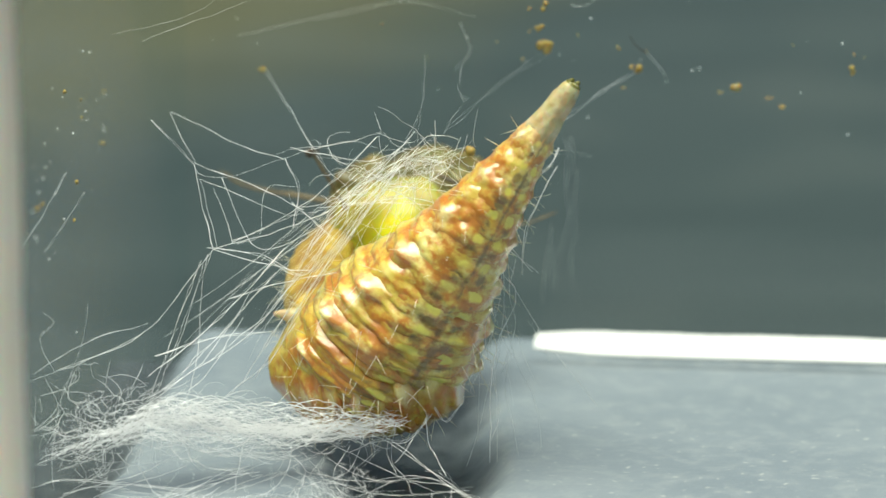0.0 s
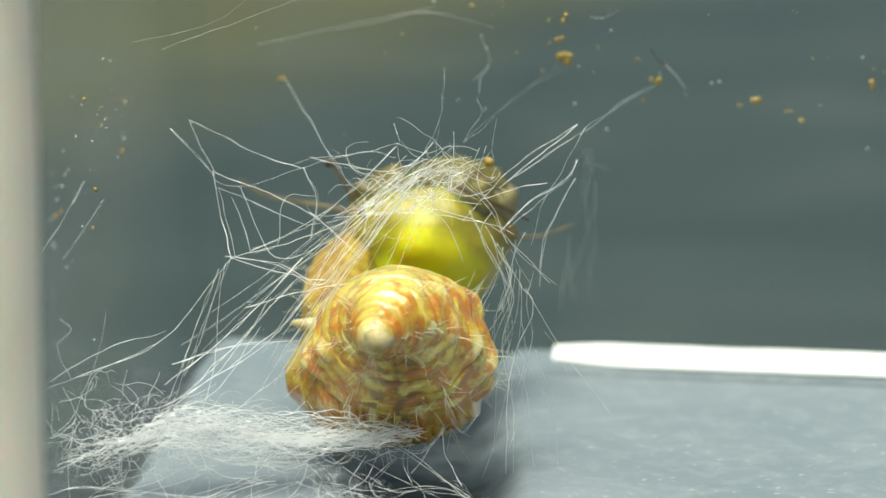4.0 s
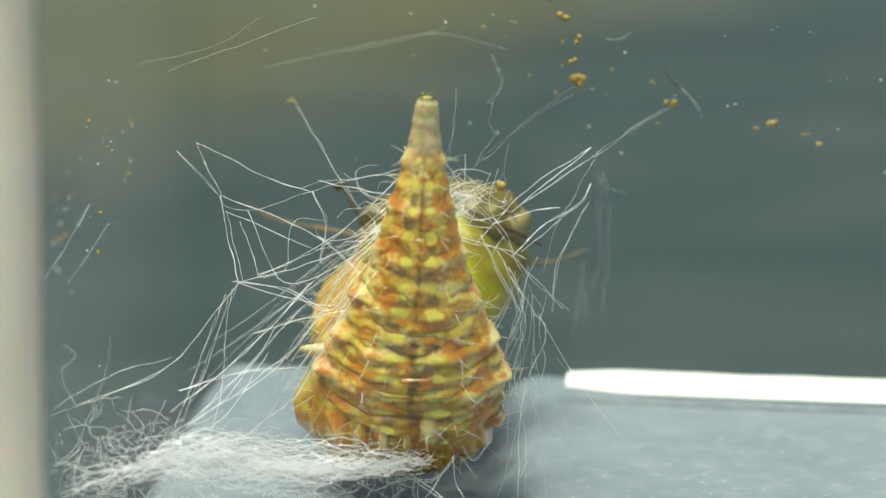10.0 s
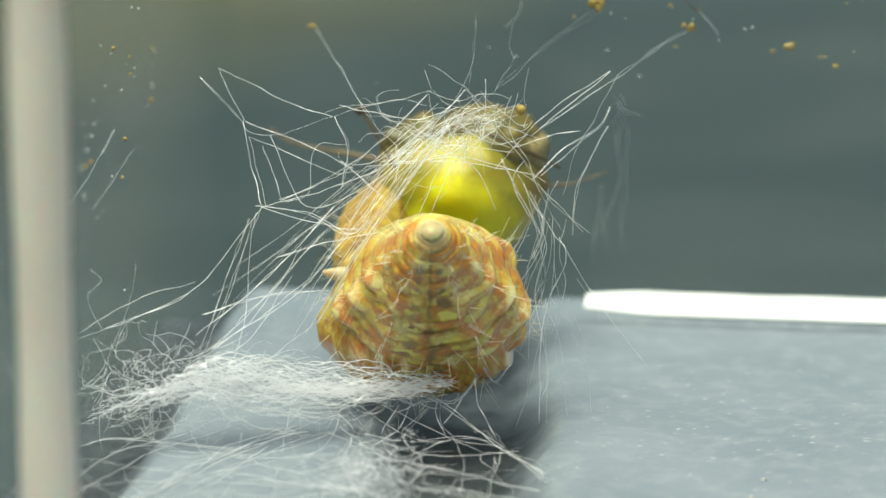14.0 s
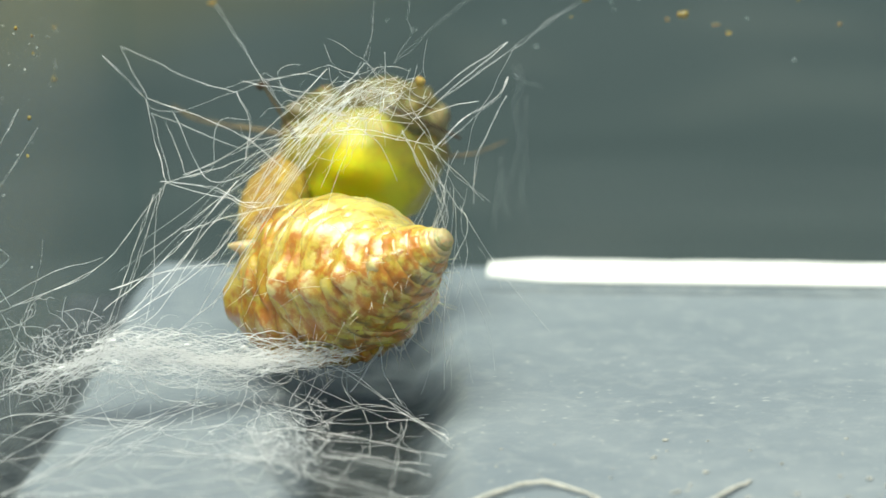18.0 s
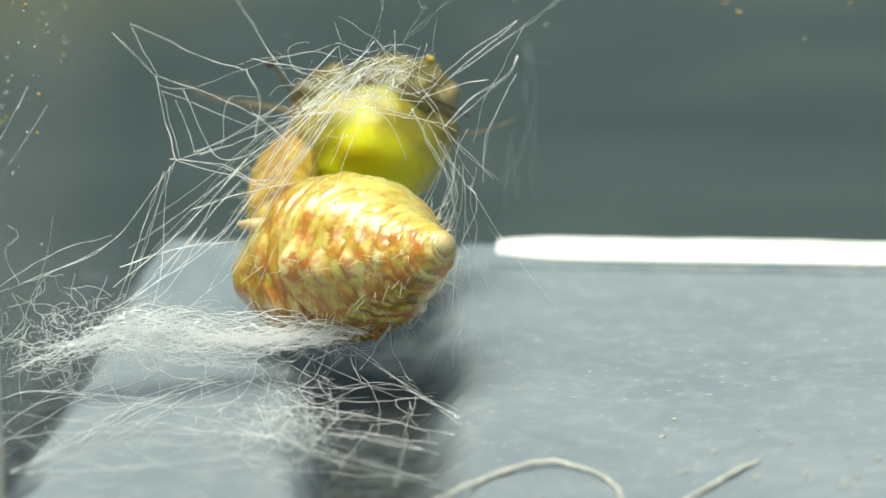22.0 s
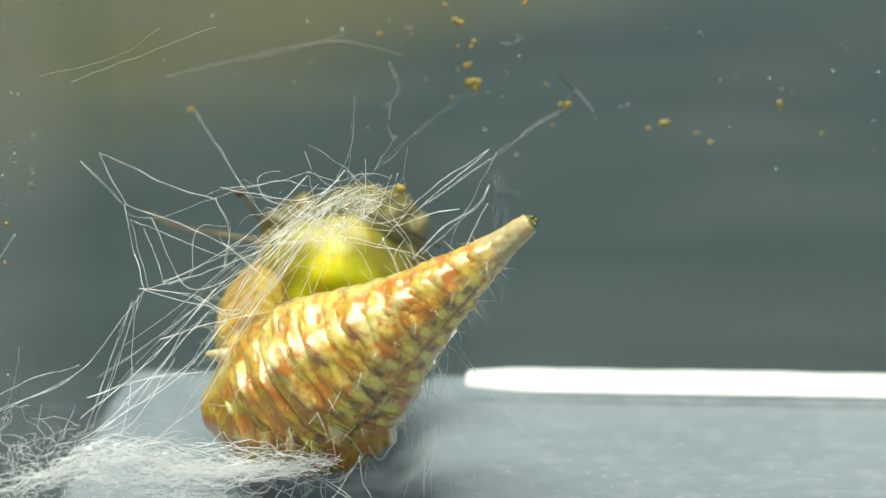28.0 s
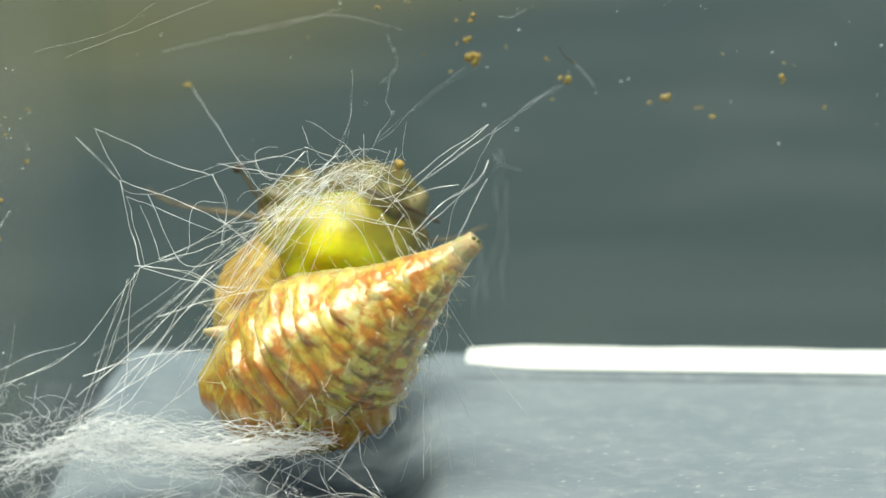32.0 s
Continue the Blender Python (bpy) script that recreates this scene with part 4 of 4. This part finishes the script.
def hanging_place(rnd):
    if rnd.random() < 0.65:
        return (rnd.gauss(-2.9, 0.6), rnd.uniform(-9.5, -3.5), 0.05 + 0.3 * rnd.random()), (rnd.gauss(0.2, 1), rnd.gauss(0, 0.8), rnd.gauss(0, 0.4)), rnd.uniform(0.8, 3.0)
    return (rnd.uniform(-7.8, 0.5), -4.6 + rnd.gauss(0, 0.9), rnd.uniform(0.1, 0.8)), (rnd.gauss(0.4, 0.8), rnd.gauss(0, 0.5), rnd.gauss(-0.5, 0.4)), rnd.uniform(1.0, 4.5)


def cap_place(rnd):
    a = rnd.uniform(0, 1)
    return (-2.5 + 3.3 * a + rnd.gauss(0, 0.25), 0.55 + rnd.gauss(0, 0.3), 7.16 + 0.97 * a + rnd.gauss(0, 0.28)), (-0.8 + rnd.gauss(0, 0.6), rnd.gauss(-0.2, 0.5), -0.5 + rnd.gauss(0, 0.5)), rnd.uniform(0.6, 2.2)


def veil_place(rnd):
    a = rnd.uniform(0, 1)
    return (-0.4 - 1.2 * a + rnd.gauss(0, 0.35), 0.3 + rnd.gauss(0, 0.25), 8.34 - 0.5 * a + rnd.gauss(0, 0.3)), (-0.85 + rnd.gauss(0, 0.2), -0.6 + rnd.gauss(0, 0.2), -0.85 + rnd.gauss(0, 0.15)), rnd.uniform(2.5, 8.5)


def floor_place(rnd):
    return (rnd.uniform(-10, -2.2), rnd.uniform(-11.5, -3.5), 0.05 + 0.3 * rnd.random() ** 2), (rnd.gauss(0.7, 0.7), rnd.gauss(0, 0.6), rnd.gauss(0.1, 0.25)), rnd.uniform(1.5, 5.5)


def right_place(rnd):
    return (1.4 + rnd.gauss(0, 0.35), rnd.gauss(-0.24, 0.3), rnd.uniform(2.7, 6.65)), (rnd.gauss(0, 0.35), rnd.gauss(0, 0.3), -1), rnd.uniform(1.5, 4.5)


def tangle_place(rnd):
    return (-2.7 + rnd.gauss(0, 0.6), -8.0 + rnd.gauss(0, 0.6), 0.7 + rnd.gauss(0, 0.35)), (rnd.gauss(0.3, 1), rnd.gauss(0, 0.6), rnd.gauss(0, 0.9)), rnd.uniform(0.6, 2.2)


def far_place(rnd):
    z = rnd.uniform(3.5, 7.5)
    return (3.7 + rnd.gauss(0, 0.25), 12.3 - LEAN * z + rnd.gauss(0, 0.2), z), (rnd.gauss(0, 0.12), 0.4 + rnd.gauss(0, 0.1), -1), rnd.uniform(1.5, 3.5)


curly_silk("silk_tangle", "curly white silk tangle over the floor slot", 60, tangle_place, 0.0075, SILK, 21, 1.5)
curly_silk("wall_silk", "thin silk strands hanging down the clear wall", 10, far_place, 0.0045, FINE_SILK, 22, 0.25)
silk_sheet("silk_mat", "dense white silk mat stretched low over the floor", 210, 0.0125, 1)
curly_silk("silk_felt", "short curly white silk felted into the mat", 120, fuzz_place, 0.006, SILK, 11, 1.1)
curly_silk("silk_knots", "curly white silk knots at the mat's edge", 120, knot_place, 0.0075, SILK, 2, 1.6)
curly_silk("silk_fringe", "loose white silk fringe hanging below the mat", 70, hanging_place, 0.007, SILK, 3, 1.1)
curly_silk("silk_cap", "tangled white silk cap over the green insect", 90, cap_place, 0.0065, SILK, 4, 1.2)
curly_silk("silk_veil", "long fine silk strands slanting over the insect", 22, veil_place, 0.006, SILK, 6, 0.16)
curly_silk("silk_drape", "thin silk strands hanging beside the larva", 26, right_place, 0.0052, FINE_SILK, 9, 0.35)
curly_silk("floor_fluff", "thin silk fluff lying on the floor", 30, floor_place, 0.0055, SILK, 8, 0.6)


def fibre(label, *points):
    line = smooth_line(points, 8)
    pts = [(p + noise.noise_vector(p * 1.5) * 0.06) * MM for p in line]
    ob = thing("fibre", label, "fibre", "fibres on the floor")
    part("strand", mesh_of("strand", *tube(pts, 0.065 * MM, 7, 0.3, 0.5), FIBRE), ob)


fibre("thick cream fibre arching on the box floor", (0.6, -12.4, 0.05), (2.0, -10.7, 0.10), (3.3, -9.7, 0.14), (4.3, -10.2, 0.10), (4.9, -11.2, 0.06), (5.1, -12.6, 0.05))
fibre("thick cream fibre lying straight on the floor", (6.3, -13.0, 0.06), (7.2, -11.6, 0.08), (8.0, -10.4, 0.10), (8.6, -9.6, 0.07))



def wall_hair(label, radius, mat, *points):
    """A fine hair stuck flat to the leaning wall."""
    line = smooth_line([Vector((x, y - 0.08, z)) for x, y, z in points], 8)
    ob = thing("hair", label, "hair", "hairs on the wall")
    part("strand", mesh_of("strand", *tube([p * MM for p in line], radius * MM, 5, 0.3, 0.6), mat), ob)


wall_hair("long pale hair arching over the clear wall", 0.0038, SILK, (-5.86, 8.0, 10.24), (-4.46, 7.61, 10.61), (-2.98, 7.19, 11.01), (-1.53, 6.82, 11.34), (-0.72, 6.7, 11.38), (0.08, 6.71, 11.21), (0.96, 6.76, 10.95))
wall_hair("thin pale hair beside a longer one", 0.003, SILK, (-3.64, 7.41, 10.78), (-2.17, 7.04, 11.11), (-0.72, 6.57, 11.61))
wall_hair("short curved pale hair on the clear wall", 0.006, SILK, (3.66, 6.18, 11.37), (3.98, 6.16, 11.34), (4.25, 6.05, 11.48), (4.4, 5.96, 11.59))
wall_hair("dark hair end stuck to the clear wall", 0.014, LEG_DARK, (5.36, 6.54, 10.44), (5.58, 6.71, 10.1), (5.83, 6.79, 9.93))
wall_hair("pale hair end beside a yellow speck", 0.010, SILK, (5.83, 6.79, 9.93), (6.2, 6.99, 9.52), (6.41, 7.15, 9.22))
wall_hair("pale curl of silk on the clear wall", 0.008, FINE_SILK, (0.55, 6.91, 10.77), (0.71, 7.16, 10.33), (0.84, 7.36, 9.98), (0.71, 7.59, 9.62), (0.39, 7.83, 9.29))

# ---- specks ----
fleck_rnd = random.Random(9)


def fleck(x, z, size):
    """A crumbly yellow speck of several grains stuck to the back wall."""
    ob = thing("fleck", "crumbly yellow speck stuck to the clear wall" if size > 0.09 else "tiny pale speck stuck to the clear wall", "speck", "specks on the wall", Matrix.Translation(on_wall(x, z) * MM))
    for k in range(2 + int(size * 14)):
        g = size * fleck_rnd.uniform(0.35, 0.6)
        p = pose(fleck_rnd.gauss(0, size * 0.42) * MM, -0.3 * g * MM + 0.02 * MM, fleck_rnd.gauss(0, size * 0.36) * MM)
        part("grain", lump((g * MM, g * 0.8 * MM, g * MM), fleck_rnd.uniform(0, 50), FLECK if size > 0.09 else PALE_HEAD, "grain", 0.5, 2), ob, "", p)


fleck(-5.13, 9.18, 0.14)
fleck(3.00, 10.06, 0.24)
fleck(5.59, 9.40, 0.18)
fleck(8.44, 8.82, 0.19)
fleck(9.34, 8.57, 0.09)
fleck(9.79, 8.26, 0.10)
fleck(7.96, 8.70, 0.09)
fleck(11.62, 9.47, 0.14)
fleck(11.66, 9.96, 0.06)
fleck(11.90, 9.90, 0.06)
fleck(2.50, 11.95, 0.17)
fleck(2.86, 11.35, 0.14)
fleck(2.48, 11.22, 0.09)
fleck(2.79, 10.66, 0.12)
fleck(5.05, 10.08, 0.09)
fleck(5.22, 8.79, 0.07)
fleck(2.34, 9.66, 0.09)
fleck(1.07, 11.80, 0.08)
fleck(0.28, 11.62, 0.09)
fleck(1.16, 11.59, 0.05)
fleck(3.88, 10.46, 0.07)
fleck(2.10, 12.50, 0.09)
fleck(4.38, 12.58, 0.12)
fleck(5.84, 9.96, 0.06)
fleck(9.90, 10.26, 0.06)
fleck(12.88, 8.59, 0.09)
fleck(1.56, 10.19, 0.06)
fleck(-1.66, 10.70, 0.06)
fleck(-0.38, 9.64, 0.05)
fleck(2.52, 10.55, 0.06)
for y, z, size in ((-6.2, 8.1, 0.06), (7.4, 7.2, 0.10), (-7.3, 8.2, 0.07), (0.9, 7.3, 0.08), (-1.3, 10.1, 0.07), (2.3, 9.3, 0.05), (2.4, 8.8, 0.06), (8.0, 8.6, 0.07), (0.2, 6.4, 0.07)):
    speck = thing("fleck", "tiny tan speck stuck to the side wall", "speck", "specks on the side wall", pose(-9.75 * MM, y * MM, z * MM))
    part("grain", lump((0.7 * size * MM, 0.7 * size * MM, 0.8 * size * MM), y, FLECK, "grain", 0.5, 2), speck)
crumb = thing("crumb", "yellow crumb caught in the silk", "speck", m=pose(0.8 * MM, 2.2 * MM, 7.9 * MM))
part("grain", lump((0.15 * MM, 0.13 * MM, 0.13 * MM), 31, FLECK, "grain", 0.5, 2), crumb)


rnd = random.Random(77)
for x, y, z, size in ((-7.9, -3.9, 2.05, 0.17), (-8.6, -4.2, 1.7, 0.13), (-6.6, -3.6, 2.35, 0.14), (-5.4, -3.2, 2.0, 0.10), (-4.0, -2.8, 1.8, 0.09), (-7.3, -3.8, 2.3, 0.12)):
    part("knot", lump((size * 0.8 * MM, size * 0.4 * MM, size * 0.3 * MM), x, SILK, "knot", 0.6, 3), web, "dense white silk knot", pose(x * MM, y * MM, z * MM, 0, rnd.uniform(-25, 5), 0))


def wall_dust():
    """Dust grains scattered thinly over the back wall and the side wall."""
    verts, faces = [], []
    base = lump((1, 1, 1), 3, FLECK, "grain", 0.4, 1)
    points, polys = [v.co.copy() for v in base.vertices], [tuple(p.vertices) for p in base.polygons]
    for k in range(90):
        if k % 2:
            x = rnd.uniform(-7, 15)
            p = on_wall(x, 7.0 + 5.2 * rnd.random() ** 0.7)
        else:
            p = Vector((-9.75, rnd.uniform(-9, 9), rnd.gauss(8.3, 1.2)))
        g = rnd.choice((0.012, 0.016, 0.022, 0.035))
        at = len(verts)
        verts += [(p + q * g) * MM for q in points]
        faces += [tuple(at + i for i in f) for f in polys]
    thing("wall_dust", "pale dust grains stuck to the clear walls", "dust", kind="stuff", me=mesh_of("wall_dust", verts, faces, SILK))


wall_dust()


def floor_crumbs():
    """Pale crumbs lying on the dusty floor, thickest towards the front."""
    verts, faces = [], []
    base = lump((1, 1, 1), 8, FIBRE, "grain", 0.5, 1)
    points, polys = [v.co.copy() for v in base.vertices], [tuple(p.vertices) for p in base.polygons]
    for k in range(80):
        p = Vector((rnd.uniform(1.5, 14), -5.5 - 9 * rnd.random() ** 0.8, 0.0))
        g = rnd.choice((0.02, 0.025, 0.03, 0.04, 0.06))
        p.z = 0.6 * g
        at = len(verts)
        verts += [(p + Vector((q.x * g * 1.4, q.y * g, q.z * g * 0.7))) * MM for q in points]
        faces += [tuple(at + i for i in f) for f in polys]
    thing("floor_crumbs", "pale crumbs and lint scattered over the box floor", "crumbs", kind="stuff", me=mesh_of("floor_crumbs", verts, faces, FIBRE))


floor_crumbs()


# ---- what moves: the larva's front body, swaying and reaching ----
def curl(t, *ways):
    return t, body_line(*ways)


def motions():
    opening = [
        curl(0, 9.1, 56, 18, 56, 5), curl(0.5, 8.5, 52, 20, 53, 8), curl(1, 8.7, 57, 20, 57, 7), curl(1.5, 8.3, 54, 20, 55, 8),
        curl(2, 8.4, 55, 20, 56, 8), curl(2.5, 8.2, 56, 21, 56, 9), curl(2.7, 7.0, 58, 23, 59, 11), curl(2.9, 4.4, 60, 31, 60, 19),
        curl(3.1, 4.3, 62, 46, 62, 36), curl(3.3, 4.8, 83, 40, 76, 75), curl(3.5, 4.8, 84, 36, -110, 87), curl(4.5, 4.8, 108, 71, 169, 54),
    ]
    first_rise = [
        curl(5.5, 9.3, 76, 70, -153, 51), curl(5.7, 8.9, 80, 71, -172, 66), curl(6, 9.7, 76, 67, -136, 36), curl(6.2, 10.5, 71, 69, -148, 17),
        curl(6.5, 10.4, 72, 68, -144, 20), curl(6.8, 9.7, 77, 67, -133, 35), curl(7, 9.2, 82, 68, -122, 51), curl(7.2, 9.6, 80, 67, -123, 40),
        curl(7.5, 9.9, 76, 67, -131, 29), curl(7.8, 9.6, 76, 68, -136, 38), curl(8, 9.9, 76, 67, -133, 31), curl(8.2, 10.0, 74, 67, -136, 25),
        curl(8.4, 9.9, 74, 67, -138, 31), curl(8.6, 8.9, 81, 70, -146, 63), curl(8.8, 4.8, 28, 67, 63, 57), curl(9, 4.3, 67, 37, 67, 26),
        curl(9.2, 4.7, 77, 29, 77, 17), curl(9.4, 4.8, 88, 29, 88, 17), curl(9.6, 6.5, 90, 24, 90, 12), curl(9.8, 7.4, 93, 21, 93, 9),
        curl(10, 8.1, 87, 20, 87, 7), curl(10.3, 8.3, 91, 20, 91, 7), curl(10.6, 7.8, 98, 20, 98, 7), curl(10.8, 7.4, 94, 21, 94, 8),
        curl(11, 5.0, 82, 27, 82, 15), curl(11.5, 5.4, 76, 26, 76, 13), curl(12, 6.0, 74, 25, 75, 13), curl(12.5, 5.8, 78, 25, 78, 13),
        curl(12.6, 5.1, 77, 28, 77, 16), curl(12.8, 4.3, 81, 47, 81, 37), curl(13, 4.3, 98, 44, 98, 34), curl(13.5, 4.3, 92, 38, 92, 26),
        curl(14.2, 4.8, 90, 63, 79, 57),
    ]
    sideways = [
        curl(14.9, 4.8, 45, 73, 18, 52), curl(15.5, 4.4, 37, 32, 37, 21), curl(15.7, 5.2, 26, 25, 32, 26), curl(16, 5.6, 41, 28, -12, 11),
        curl(16.5, 6.0, 34, 35, 2, 0), curl(16.8, 5.2, 26, 24, 38, 39), curl(17, 6.1, 34, 37, -27, -1), curl(17.3, 6.6, 33, 38, -35, 4),
        curl(17.6, 7.0, 33, 41, -24, -6), curl(17.8, 5.3, 29, 28, -8, 17), curl(18, 4.8, 18, 56, 39, 28), curl(18.2, 5.2, 25, 25, -49, -20),
        curl(18.4, 6.4, 28, 36, -63, 2), curl(18.7, 7.0, 27, 41, -48, 4), curl(19, 6.4, 26, 34, -50, 0), curl(19.2, 4.3, 18, 39, 18, 27),
        curl(19.4, 4.8, 19, 61, 57, 44), curl(19.6, 4.7, 26, 29, 26, 17), curl(19.8, 5.8, 31, 30, -23, 12), curl(20, 6.2, 33, 33, -35, 1),
        curl(20.3, 4.9, 12, 28, 13, 16), curl(20.6, 5.4, 27, 24, -62, -6), curl(21, 5.2, 25, 22, -66, -22), curl(21.5, 5.2, 25, 22, -67, -26),
        curl(21.7, 5.2, 25, 23, -64, -30), curl(21.9, 4.3, 12, 39, 12, 28), curl(22.1, 4.8, 21, 65, 31, 52),
    ]
    closing = [
        curl(22.3, 4.3, 52, 52, 52, 44), curl(22.5, 5.5, 54, 26, 54, 14), curl(22.8, 5.6, 45, 26, 45, 14), curl(23, 5.3, 46, 26, 46, 13),
        curl(23.3, 5.7, 65, 25, 65, 13), curl(23.8, 5.9, 63, 25, 63, 13), curl(24, 5.9, 62, 25, 62, 13), curl(24.3, 5.8, 64, 25, 64, 13),
        curl(24.5, 4.3, 41, 39, 41, 28), curl(25.3, 4.8, 45, 62, 31, 54), curl(25.9, 4.8, 45, 51, 27, 19), curl(26.5, 7.6, 34, 22, 34, 10),
        curl(26.8, 6.7, 25, 23, 26, 10), curl(27, 6.1, 35, 25, 35, 13), curl(27.3, 6.4, 31, 24, 31, 12), curl(27.7, 8.0, 30, 21, 30, 8),
        curl(28, 7.7, 40, 22, 40, 10), curl(28.2, 7.8, 40, 20, 40, 7), curl(28.5, 7.9, 35, 20, 36, 8), curl(28.8, 6.2, 35, 8, 21, 33),
        curl(29, 5.6, 34, 7, 28, 37), curl(29.3, 5.9, 36, 7, 11, 38), curl(29.6, 6.9, 36, 7, 12, 27), curl(30, 6.7, 35, 4, 15, 31),
        curl(30.3, 6.8, 40, 5, -37, -22), curl(30.4, 6.0, 40, 12, -37, -35), curl(30.6, 4.8, 37, 48, 46, 17), curl(30.7, 5.3, 44, 27, 44, 15),
        curl(31, 6.2, 38, 25, 38, 13), curl(31.3, 6.2, 39, 24, 39, 12), curl(31.6, 6.3, 37, 23, 37, 11), curl(32, 5.8, 40, 26, 41, 14),
    ]
    bends = opening + first_rise + sideways + closing
    for ring, s in RINGS:
        walk(ring, [(t, on_line(line, s)) for t, line in bends])


motions()
